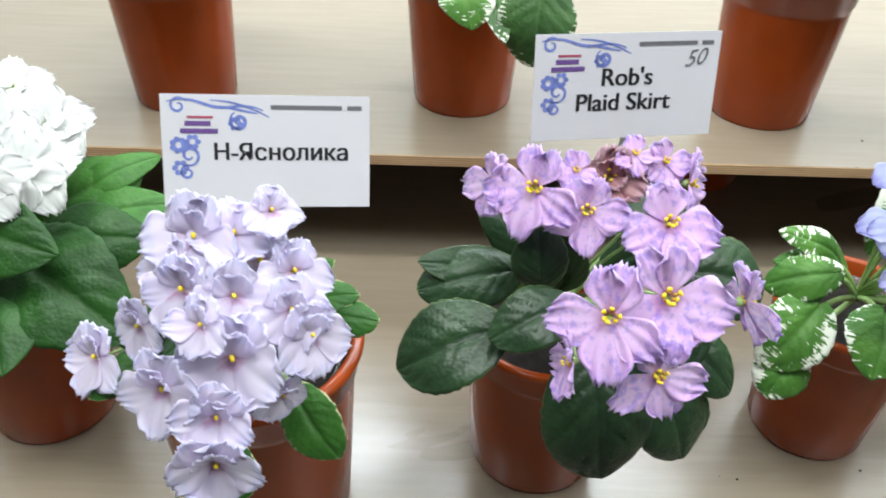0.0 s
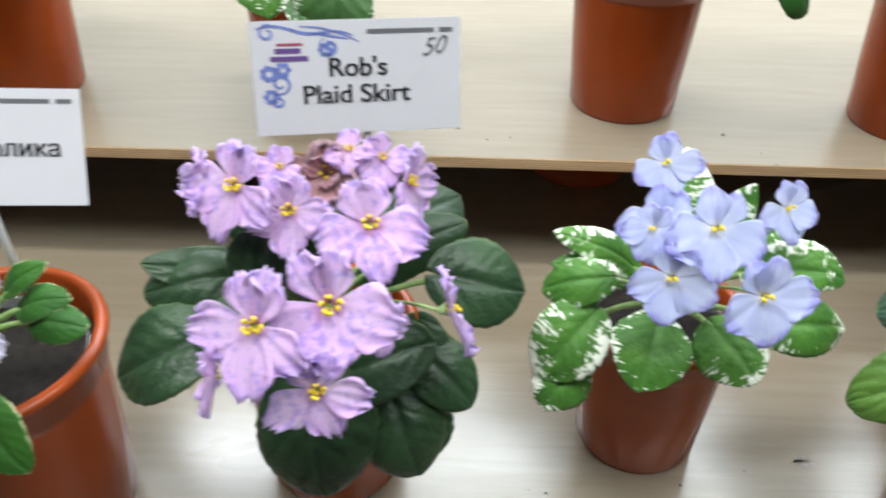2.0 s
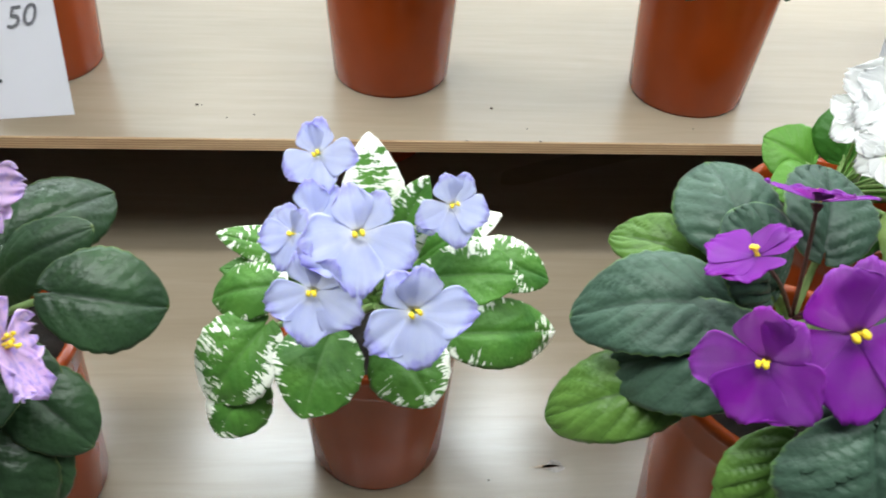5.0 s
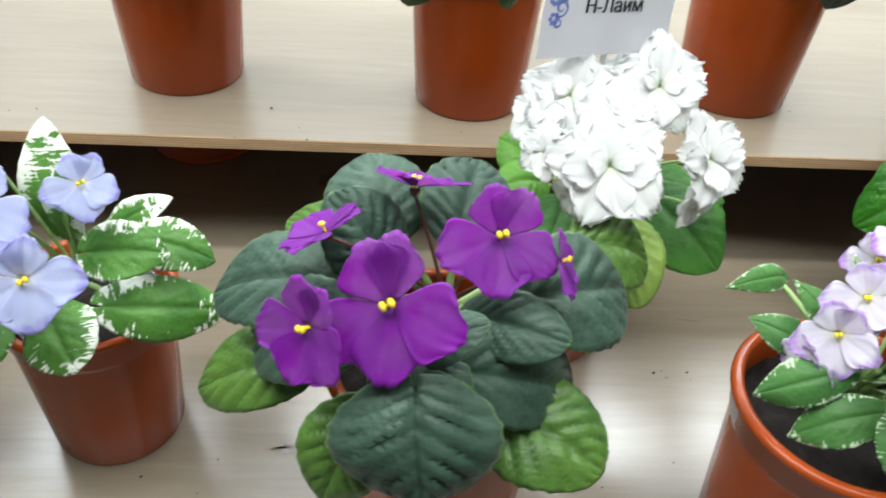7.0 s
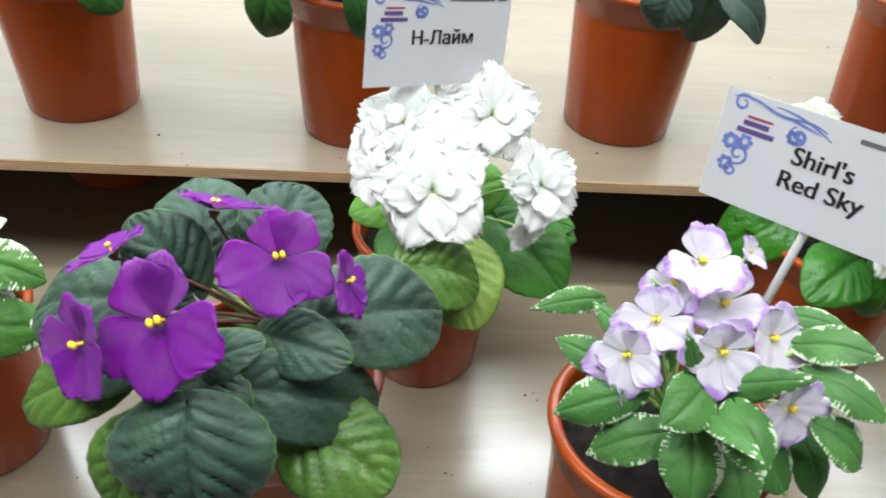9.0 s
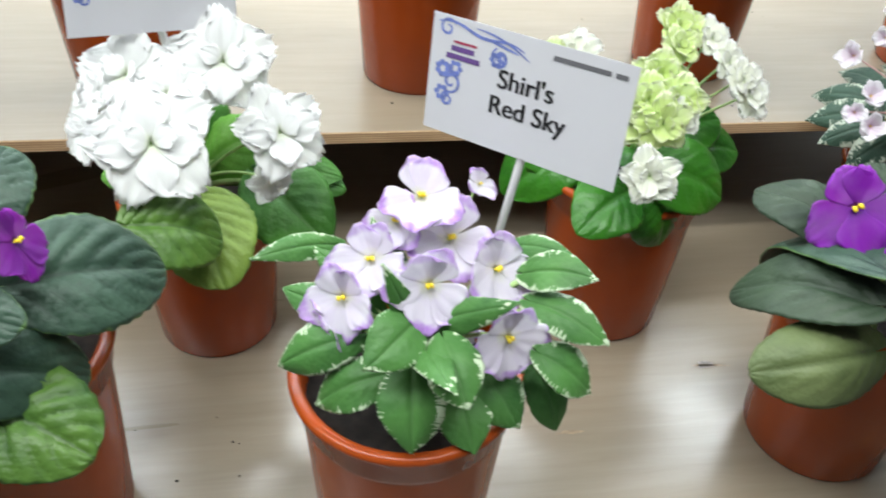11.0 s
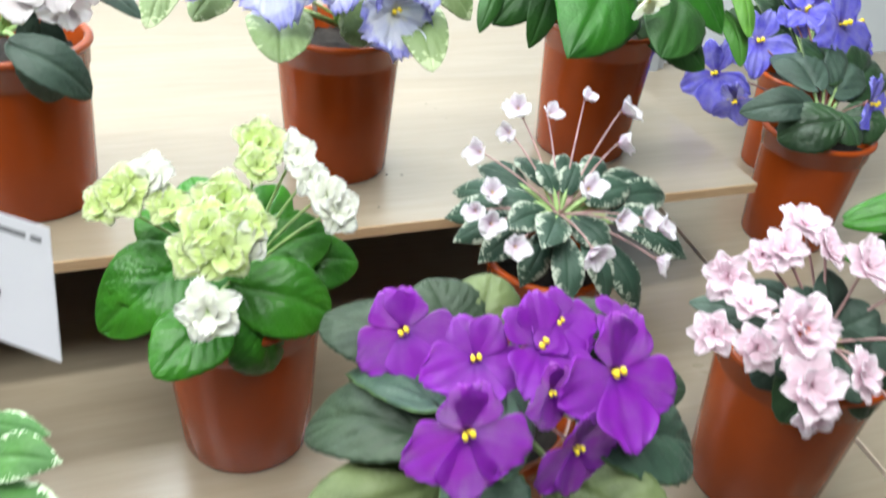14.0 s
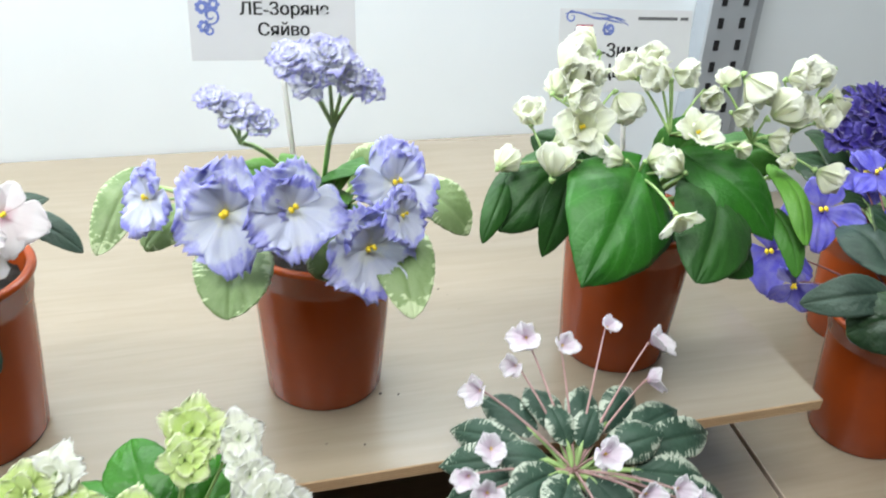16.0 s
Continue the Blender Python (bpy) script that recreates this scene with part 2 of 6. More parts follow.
def lathe(profile, n=48):
    bm = bmesh.new()
    rings = []
    for r, z in profile:
        rings.append([bm.verts.new((r * math.cos(2 * math.pi * i / n), r * math.sin(2 * math.pi * i / n), z)) for i in range(n)] if r > 1e-6 else [bm.verts.new((0, 0, z))])
    for a, b in zip(rings, rings[1:]):
        for i in range(n):
            j = (i + 1) % n
            if len(a) == 1:
                bm.faces.new((a[0], b[j], b[i]))
            elif len(b) == 1:
                bm.faces.new((a[i], a[j], b[0]))
            else:
                bm.faces.new((a[i], a[j], b[j], b[i]))
    bmesh.ops.recalc_face_normals(bm, faces=bm.faces)
    return smooth(bm)


def tube(points, r0, r1, n=7):
    """A tapering stalk through the points."""
    bm = bmesh.new()
    pts = [Vector(p) for p in points]
    rings = []
    for i, p in enumerate(pts):
        d = (pts[min(i + 1, len(pts) - 1)] - pts[max(i - 1, 0)]).normalized()
        a = d.orthogonal().normalized()
        b = d.cross(a)
        r = r0 + (r1 - r0) * i / (len(pts) - 1)
        rings.append([bm.verts.new(p + r * (math.cos(2 * math.pi * k / n) * a + math.sin(2 * math.pi * k / n) * b)) for k in range(n)])
    for q, w in zip(rings, rings[1:]):
        off = min(range(n), key=lambda o: sum((q[k].co - w[(k + o) % n].co).length for k in range(n)))
        for k in range(n):
            bm.faces.new((q[k], q[(k + 1) % n], w[(k + 1 + off) % n], w[(k + off) % n]))
    bm.faces.new(rings[0][::-1]), bm.faces.new(rings[-1])
    bmesh.ops.recalc_face_normals(bm, faces=bm.faces)
    return smooth(bm)


def arc(a, b, sag, n=7):
    """Points from a to b, bowed by sag metres upwards (or down)."""
    a, b = Vector(a), Vector(b)
    return [a.lerp(b, i / n) + Vector((0, 0, sag * 4 * (i / n) * (1 - i / n))) for i in range(n + 1)]


def sheet(nu, nv, place, thick, uvs):
    """A closed thin sheet over an nu x nv grid; place(u, v) gives the top point, u, v in 0..1."""
    bm = bmesh.new()
    layer = bm.loops.layers.uv.new("UVMap")
    top = [[Vector(place(i / nu, j / nv)) for i in range(nu + 1)] for j in range(nv + 1)]
    tv = [[bm.verts.new(p) for p in row] for row in top]
    bv = []
    for j in range(nv + 1):
        row = []
        for i in range(nu + 1):
            du = top[j][min(i + 1, nu)] - top[j][max(i - 1, 0)]
            dv = top[min(j + 1, nv)][i] - top[max(j - 1, 0)][i]
            nrm = du.cross(dv)
            nrm = nrm.normalized() if nrm.length > 1e-12 else Vector((0, 0, 1))
            row.append(bm.verts.new(top[j][i] - nrm * thick))
        bv.append(row)
    where = {}
    for j in range(nv + 1):
        for i in range(nu + 1):
            where[tv[j][i]] = where[bv[j][i]] = uvs(i / nu, j / nv)
    for j in range(nv):
        for i in range(nu):
            bm.faces.new((tv[j][i], tv[j][i + 1], tv[j + 1][i + 1], tv[j + 1][i]))
            bm.faces.new((bv[j][i], bv[j + 1][i], bv[j + 1][i + 1], bv[j][i + 1]))
    for i in range(nu):
        bm.faces.new((tv[0][i + 1], tv[0][i], bv[0][i], bv[0][i + 1]))
        bm.faces.new((tv[nv][i], tv[nv][i + 1], bv[nv][i + 1], bv[nv][i]))
    for j in range(nv):
        bm.faces.new((tv[j][0], tv[j + 1][0], bv[j + 1][0], bv[j][0]))
        bm.faces.new((tv[j + 1][nu], tv[j][nu], bv[j][nu], bv[j + 1][nu]))
    for f in bm.faces:
        f.smooth = True
        for l in f.loops:
            l[layer].uv = where[l.vert]
    return bm


# ---- the shelf ----
def board(name, x0, x1, y0, y1, z1, thick, label, skew=0.0):
    """A plywood board: faces of veneer above and below, layered edges; skew moves the far end of its sides along x."""
    bm = box_bm(x0, x1, y0, y1, z1 - thick, z1)
    for v in bm.verts:
        if v.co.y > (y0 + y1) / 2:
            v.co.x += skew
    bmesh.ops.bevel(bm, geom=bm.edges[:], offset=0.0006, segments=1, affect="EDGES")
    for f in bm.faces:
        f.material_index = 0 if abs(f.normal.z) > 0.9 else 1
    ob = part(name, bm, None)
    ob.data.materials.append(PLY)
    ob.data.materials.append(PLY_EDGE if name == "shelf_upper" else WORN_EDGE)
    return tagged(ob, label, "shelf board", kind="structure")


LOW = -0.1039
board("shelf_upper", -0.9, 1.285, 0.0, 0.505, 0.0, 0.0085, "pale birch plywood shelf board with layered edge", 0.03)
board("shelf_lower", -0.9, 1.258, -0.2455, 0.505, LOW, 0.010, "pale birch plywood shelf board with worn front edge", 0.09)
board("shelf_side", 1.262, 2.3, -0.2455, 0.505, LOW, 0.010, "pale birch plywood shelf board beside a narrow gap", 0.09)

room = {
    "wall_back": (-2.2, 3.4, 0.508, 0.62, -1.0, 1.75), "wall_front": (-2.2, 3.4, -3.1, -3.0, -1.0, 1.75),
    "wall_left": (-2.3, -2.2, -3.1, 0.62, -1.0, 1.75), "wall_right": (3.4, 3.5, -3.1, 0.62, -1.0, 1.75),
    "ceiling": (-2.3, 3.5, -3.1, 0.62, 1.75, 1.85), "floor": (-2.3, 3.5, -3.1, 0.62, -1.1, -1.0),
}
for name, size in room.items():
    ob = part(name, box_bm(*size), WALL if name == "wall_back" else FLOOR if name == "floor" else ROOM)
    tagged(ob, {"wall_back": "smooth white painted wall behind the shelves", "floor": "plain grey floor below the shelves"}.get(name, "plain pale painted room surface"), name.split("_")[0], kind="structure")


# ---- pots ----
def pot_bm(k):
    rb, rt, h = 0.0377 * k, 0.0481 * k, 0.1072 * k
    wall = lambda s: rb + (rt - 0.0035 * k - rb) * s
    return lathe([(0, 0.004 * k), (rb * 0.86, 0.004 * k), (rb * 0.9, 0), (rb * 0.97, 0), (rb, 0.0025 * k), (wall(0.4), 0.4 * h), (wall(0.8), 0.80 * h),
                  (wall(0.84), 0.835 * h), (wall(0.85) + 0.0012 * k, 0.845 * h), (wall(0.95) + 0.0013 * k, 0.945 * h), (rt - 0.0012 * k, 0.955 * h),
                  (rt, 0.968 * h), (rt, 0.985 * h), (rt - 0.001 * k, 0.996 * h), (rt - 0.0022 * k, h), (rt - 0.0042 * k, 0.998 * h), (rt - 0.0055 * k, 0.985 * h),
                  (wall(0.8) - 0.0025 * k, 0.8 * h), (wall(0.6) - 0.002 * k, 0.6 * h), (0, 0.6 * h)], 64)


def soil_bm(k, rng):
    bm = bmesh.new()
    bmesh.ops.create_grid(bm, x_segments=22, y_segments=22, size=1.0)
    r = 0.0418 * k
    for v in bm.verts:
        a, b = v.co.x, v.co.y
        x, y = a * math.sqrt(1 - b * b / 2), b * math.sqrt(1 - a * a / 2)
        v.co = Vector((x * r, y * r, rng.uniform(-0.0018, 0.0018) + 0.002 * noise.noise(Vector((x * 4, y * 4, k * 7)))))
    return smooth(bm)


POTS = {}


def potted(name, x, y, z, k, label, group="potted violets on the shelf", soil=0.86, turn=0.0):
    root = thing(name, pose(x, y, z, 0, 0, turn), label, "potted plant", group)
    key = round(k, 3)
    if key not in POTS:
        me = bpy.data.meshes.new("pot")
        b = pot_bm(k)
        b.to_mesh(me), b.free()
        POTS[key] = me
    part("pot", POTS[key], POT, root, PLACED[root], "glossy terracotta-coloured plastic pot")
    part("soil", soil_bm(k, random.Random(int(x * 1000))), SOIL, root, PLACED[root] @ pose(0, 0, soil * 0.1072 * k), "dark crumbly peat soil")
    return root


# ---- leaf and petal materials ----
DARKLEAF = leaf_stuff("dark_leaf", (0.0085, 0.024, 0.0105), (0.024, 0.056, 0.022), (0.0070, 0.0190, 0.0090), (0.09, 0.13, 0.04), 0.975, 0.03, rough=0.36, veins=0.5)
# fields: share of sheen painted into the colour of the two quilted leaves
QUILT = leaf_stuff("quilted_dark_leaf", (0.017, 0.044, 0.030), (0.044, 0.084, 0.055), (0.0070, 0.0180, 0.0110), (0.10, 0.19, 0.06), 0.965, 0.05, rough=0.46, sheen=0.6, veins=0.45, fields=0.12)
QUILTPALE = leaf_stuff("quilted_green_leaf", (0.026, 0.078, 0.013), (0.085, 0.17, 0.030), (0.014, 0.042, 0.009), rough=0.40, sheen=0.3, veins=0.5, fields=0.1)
DEEPGREEN = leaf_stuff("deep_green_leaf", (0.0069, 0.0388, 0.0057), (0.0184, 0.0784, 0.0110), (0.0576, 0.1264, 0.0400))
MIDGREEN = leaf_stuff("mid_green_leaf", (0.0184, 0.0892, 0.0110), (0.0455, 0.1568, 0.0207), (0.1040, 0.2072, 0.0688))
MIDEDGE = leaf_stuff("flecked_green_leaf", (0.0144, 0.0729, 0.0097), (0.0374, 0.1342, 0.0176), (0.0864, 0.1728, 0.0576), (0.5, 0.52, 0.28), 0.95, 0.14)
LIGHTGREEN = leaf_stuff("light_green_leaf", (0.0541, 0.1785, 0.0158), (0.0996, 0.2569, 0.0348), (0.1728, 0.2880, 0.0976))
YELLOWGREEN = leaf_stuff("yellow_green_leaf", (0.0752, 0.1440, 0.0200), (0.1616, 0.2416, 0.0432), (0.0344, 0.0920, 0.0176))
VARI = leaf_stuff("white_variegated_leaf", (0.022, 0.098, 0.011), (0.080, 0.21, 0.032), (0.0952, 0.1872, 0.0588), (0.82, 0.86, 0.74), 0.95, 1.15, 2.3)
VARIDEEP = leaf_stuff("white_splashed_leaf", (0.0176, 0.0576, 0.0144), (0.0464, 0.1152, 0.0288), (0.0688, 0.1496, 0.0576), (0.74, 0.78, 0.66), 0.95, 0.5, 0.8)
RIMLEAF = leaf_stuff("pale_rimmed_leaf", (0.026, 0.100, 0.021), (0.064, 0.175, 0.040), (0.10, 0.19, 0.075), (0.50, 0.61, 0.42), 0.985, 0.55, 0.7)
GLOSSY = leaf_stuff("glossy_green_leaf", (0.0104, 0.0784, 0.0057), (0.0334, 0.1568, 0.0110), (0.0688, 0.1840, 0.0400), rough=0.33, sheen=0.08)
OLIVE = leaf_stuff("olive_leaf", (0.0150, 0.0300, 0.0180), (0.0370, 0.0610, 0.0330), (0.0200, 0.0360, 0.0200), sheen=0.35, veins=0.5)
OLIVEPALE = leaf_stuff("pale_olive_leaf", (0.0520, 0.0808, 0.0256), (0.1152, 0.1496, 0.0576), (0.0920, 0.1264, 0.0520), sheen=0.3)
GREYVARI = leaf_stuff("grey_variegated_leaf", (0.0120, 0.0396, 0.0256), (0.0360, 0.0728, 0.0490), (0.0688, 0.1096, 0.0752), (0.42, 0.47, 0.38), 0.98, 1.25, 0.9)
GREYGREEN = leaf_stuff("grey_green_leaf", (0.0152, 0.0320, 0.0240), (0.0432, 0.0752, 0.0544), (0.0688, 0.1040, 0.0688))
PALEVARI = leaf_stuff("pale_green_leaf", (0.0808, 0.1440, 0.0400), (0.1728, 0.2416, 0.1040), (0.1728, 0.2416, 0.1152), (0.42, 0.50, 0.29), 0.9, 0.6, 1.0)
GREENRIB = leaf_stuff("ribbed_green_leaf", (0.0075, 0.0667, 0.0053), (0.0230, 0.1288, 0.0110), (0.0808, 0.2072, 0.0632), rough=0.4)
SILVER = leaf_stuff("silver_veined_leaf", (0.14, 0.22, 0.16), (0.34, 0.44, 0.36), (0.12, 0.20, 0.13), (0.55, 0.66, 0.56), 0.88, 0.5, 1.0, veins=0.6)
GREYBROWN = leaf_stuff("grey_brown_leaf", (0.075, 0.082, 0.062), (0.16, 0.165, 0.13), (0.26, 0.30, 0.24), veins=0.8)
STALK = plain("green_stalk", (0.32, 0.47, 0.18), 0.55, vary=0.25, scale=120)
STALK_RED = plain("reddish_stalk", (0.16, 0.06, 0.06), 0.55, vary=0.25, scale=120)
STALK_PINK = plain("pinkish_stalk", (0.42, 0.26, 0.25), 0.55, vary=0.2, scale=120)

PETAL = {
    "white": petal_stuff("white_petal", (0.86, 0.92, 0.74), (0.97, 0.98, 0.97), (0.97, 0.98, 0.98), through=0.34, mottle=0.1),
    "white2": petal_stuff("greenish_white_petal", (0.62, 0.78, 0.36), (0.92, 0.94, 0.82), (0.95, 0.96, 0.92), through=0.26),
    "lilac": petal_stuff("lilac_petal", (0.60, 0.26, 0.52), (0.84, 0.76, 0.95), (0.74, 0.72, 0.97), 0.75, 0.6),
    "speckled": petal_stuff("speckled_petal", (0.55, 0.20, 0.56), (0.80, 0.51, 0.88), (0.72, 0.50, 0.93), 0.85, 0.4, (0.25, 0.16, 0.72), 0.535),
    "wilted": petal_stuff("wilted_petal", (0.20, 0.05, 0.06), (0.45, 0.20, 0.22), (0.66, 0.40, 0.48), 0.8, 0.5),
    "sky": petal_stuff("sky_blue_petal", (0.80, 0.83, 0.93), (0.54, 0.60, 0.92), (0.31, 0.29, 0.82), 0.84, 0.5),
    "purple": petal_stuff("deep_purple_petal", (0.10, 0.004, 0.19), (0.175, 0.004, 0.29), (0.20, 0.006, 0.33), through=0.22, mottle=0.15),
    "violet": petal_stuff("bright_violet_petal", (0.13, 0.008, 0.29), (0.22, 0.010, 0.40), (0.25, 0.014, 0.46), through=0.22, mottle=0.15),
    "picotee": petal_stuff("lilac_edged_petal", (0.86, 0.88, 0.72), (0.88, 0.83, 0.94), (0.50, 0.22, 0.76), 0.80, 0.5),
    "lime": petal_stuff("lime_petal", (0.40, 0.60, 0.09), (0.66, 0.82, 0.26), (0.84, 0.91, 0.56), 0.82, 0.5, through=0.26),
    "bell": petal_stuff("blush_bell_petal", (0.66, 0.38, 0.56), (0.86, 0.76, 0.86), (0.92, 0.90, 0.94), 0.62),
    "pink": petal_stuff("pale_pink_petal", (0.72, 0.32, 0.46), (0.91, 0.68, 0.79), (0.94, 0.82, 0.89), 0.72, 0.3),
    "blue": petal_stuff("blue_violet_petal", (0.06, 0.03, 0.40), (0.11, 0.10, 0.66), (0.15, 0.14, 0.74), 0.8, 0.3),
    "navy": petal_stuff("navy_petal", (0.02, 0.01, 0.12), (0.035, 0.022, 0.24), (0.06, 0.04, 0.34), 0.8, 0.3),
    "bluefrill": petal_stuff("blue_frilled_petal", (0.88, 0.90, 0.84), (0.76, 0.80, 0.96), (0.27, 0.27, 0.86), 0.74, 0.75),
    "cream": petal_stuff("cream_petal", (0.66, 0.76, 0.40), (0.92, 0.94, 0.78), (0.95, 0.96, 0.88), 0.7, through=0.45),
    "blush": petal_stuff("blush_petal", (0.62, 0.25, 0.36), (0.85, 0.77, 0.79), (0.88, 0.84, 0.86), 0.6),
    "orange": petal_stuff("orange_petal", (0.7, 0.08, 0.02), (0.85, 0.13, 0.04), (0.88, 0.2, 0.06)),
}
PETAL["frillcluster"] = petal_stuff("pale_blue_frilled_petal", (0.90, 0.91, 0.90), (0.88, 0.90, 0.97), (0.42, 0.42, 0.90), 0.80, 0.75)
PETAL["pinkorange"], PETAL["cream2"] = PETAL["pink"], PETAL["cream"]

# ---- plants ----
RNG = random.Random(11)


def leaf_bm(length, width, rng, bulge, quilt, pointed=0.0):
    """A leaf blade along +x from its stalk: ovate with a lobed base, sunken midrib and side veins, puffed fields between them, a finely toothed edge."""
    ph, teeth = rng.uniform(0, 6), int(30 * length / 0.05)
    droop, twist, lobe = rng.uniform(0.02, 0.09), rng.uniform(-0.12, 0.12), rng.uniform(0.10, 0.17)
    def place(u, v):
        a = (u - 0.5) * 2
        s = 0.5 - 0.5 * math.cos(math.pi * v)
        prof = (math.sin(math.pi * max(1e-4, s) ** 0.84)) ** (0.46 + pointed * s)
        half = width / 2 * prof * (1 + 0.020 * math.sin(teeth * s * 2 + ph) + 0.035 * math.sin(5 * s + ph + (1.3 if a > 0 else 0)))
        y = a * half + 0.04 * width * math.sin(2.2 * s + ph) * s
        x = s * length - lobe * length * abs(a) ** 1.4 * math.exp(-s / 0.14) + 0.02 * length * math.sin(ph)
        z = bulge * length * (math.sin(math.pi * s) - 0.35 * s) - droop * length * s * s * 2
        z += 0.10 * width * (abs(a) ** 2) * prof * math.sin(ph * 1.7) - 0.12 * width * a * a * prof + twist * a * half * s
        k = RIBS * (s - 0.42 * abs(a) ** 0.85 + 0.42) + 0.22 * math.sin(5 * s + ph * 2 + (1.9 if a > 0 else 0))
        vein = abs(k - math.floor(k) - 0.5) * 2
        fade = min(1, abs(a) * 4) * (1 - abs(a) ** 5) * prof
        z += quilt * width * (0.55 * (1 - vein * vein) - 0.75 * math.exp(-((1 - vein) / 0.20) ** 2)) * fade
        z -= 0.05 * width * math.exp(-(a / 0.11) ** 2) * prof
        z += 0.016 * width * math.sin(9 * s + 4 * a + ph) * abs(a)
        return x, y, z
    return sheet(20, 34, place, 0.0007, lambda u, v: (u, 0.5 - 0.5 * math.cos(math.pi * v)))


LEAF_STYLE = {"quilted_dark_leaf": (0.09, 0.0), "quilted_green_leaf": (0.09, 0.0), "olive_leaf": (0.06, 0.0), "pale_rimmed_leaf": (0.02, 0.45), "grey_variegated_leaf": (0.03, 0.6),
              "ribbed_green_leaf": (0.035, 0.4), "yellow_green_leaf": (0.07, 0.0), "dark_leaf": (0.045, 0.08), "white_variegated_leaf": (0.045, 0.15), "deep_green_leaf": (0.035, 0.2)}


def leaf(plant, crown, base, tip, width, mat, roll=0, bulge=0.14):
    base, tip = Vector(base), Vector(tip)
    x = (tip - base)
    length = x.length
    x.normalize()
    up = Vector((0, -0.7, 1))
    y = up.cross(x).normalized()
    z = x.cross(y)
    m = Matrix((x, y, z)).transposed().to_4x4()
    m.translation = base
    m = m @ pose(0, 0, 0, roll + RNG.uniform(-9, 9))
    quilt, pointed = LEAF_STYLE.get(mat.name, (0.04, 0.1))
    quilt *= RNG.uniform(0.55, 1.05)
    blade = part("leaf", leaf_bm(length, 1.06 * width, RNG, bulge, quilt, pointed), mat, plant, m)
    if (base - crown).length > 0.006:
        end = base + x * 0.12 * length + z * (0.02 * length - 0.0012)
        part("leaf_stalk", tube(arc(crown - Vector((0, 0, 0.012)), end, 0.004), 0.0019, 0.0013), STALK, blade, Matrix(), "fleshy green leaf stalk")
    return blade


def petal_bm(width, ruffle, cup, rng, nu=10, nv=9, waves=3.2, fringe=0.0):
    """One petal of length 1 along +y, facing +z; fringe: how deeply its border is frilled."""
    ph, k = rng.uniform(0, 6), rng.uniform(0.9, 1.15)
    width, ruffle, skew = width * rng.uniform(0.84, 1.06), ruffle * rng.uniform(0.6, 1.25), rng.uniform(-0.10, 0.10)
    curl_back, notch = rng.uniform(0.04, 0.18), rng.uniform(0.0, 0.05)
    def place(u, v):
        a = (u - 0.5) * 2
        w = min(1, 0.84 * v) ** 1.15
        shape = 0.20 + 0.80 * math.sin(math.pi * w)
        x = a * width / 2 * shape * 1.08 + skew * v * v
        y = 0.05 + v * (0.95 - 0.24 * a * a * v) + 0.02 * ruffle * 10 * v * v * math.sin(5 * a + ph)
        y -= notch * v ** 4 * math.exp(-(a / 0.22) ** 2)
        y += 0.012 * v ** 4 * math.sin(11 * a + ph * 3)
        y += fringe * v ** 5 * (math.sin(17 * a + ph * 2) + 0.7 * math.sin(29 * a + ph))
        z = cup * v * v - curl_back * v * v * v + 0.06 * a * a * v
        z += ruffle * v * v * (0.3 + abs(a) ** 1.5) * math.sin(waves * math.pi * a * k + ph)
        z += 1.1 * fringe * v ** 5 * math.sin(21 * a + ph * 4)
        z -= 0.03 * math.exp(-(a / 0.15) ** 2) * v
        z += 0.02 * v * math.sin(7 * v + 3 * a + ph)
        return x, y, z
    return sheet(nu, nv, place, 0.008, lambda u, v: (u, v))


def stamen_bm(blobs, rng):
    bm = bmesh.new()
    for i in range(blobs):
        a = 2 * math.pi * i / blobs + 0.4
        reach, ball = (0.13, 0.040) if blobs > 3 else (0.055, 0.055)
        c = Vector((reach * rng.uniform(0.5, 1.25) * math.cos(a), reach * rng.uniform(0.35, 1.1) * math.sin(a), 0.12 + rng.uniform(-0.04, 0.07)))
        bmesh.ops.create_icosphere(bm, subdivisions=2, radius=ball, matrix=Matrix.Translation(c) @ Matrix.Rotation(a, 4, "Z") @ Matrix.Diagonal((0.8, 1.15, 0.9, 1)))
        bmesh.ops.create_cone(bm, segments=6, radius1=0.022, radius2=0.018, depth=0.14, matrix=Matrix.Translation((c.x * 0.7, c.y * 0.7, 0.05)))
    return smooth(bm)


def calyx_bm():
    return lathe([(0, -0.19), (0.05, -0.18), (0.09, -0.10), (0.11, -0.045), (0.09, -0.035), (0.04, -0.03), (0, -0.03)], 12)


def as_mesh(name, bm):
    me = bpy.data.meshes.new(name)
    bm.to_mesh(me), bm.free()
    return me


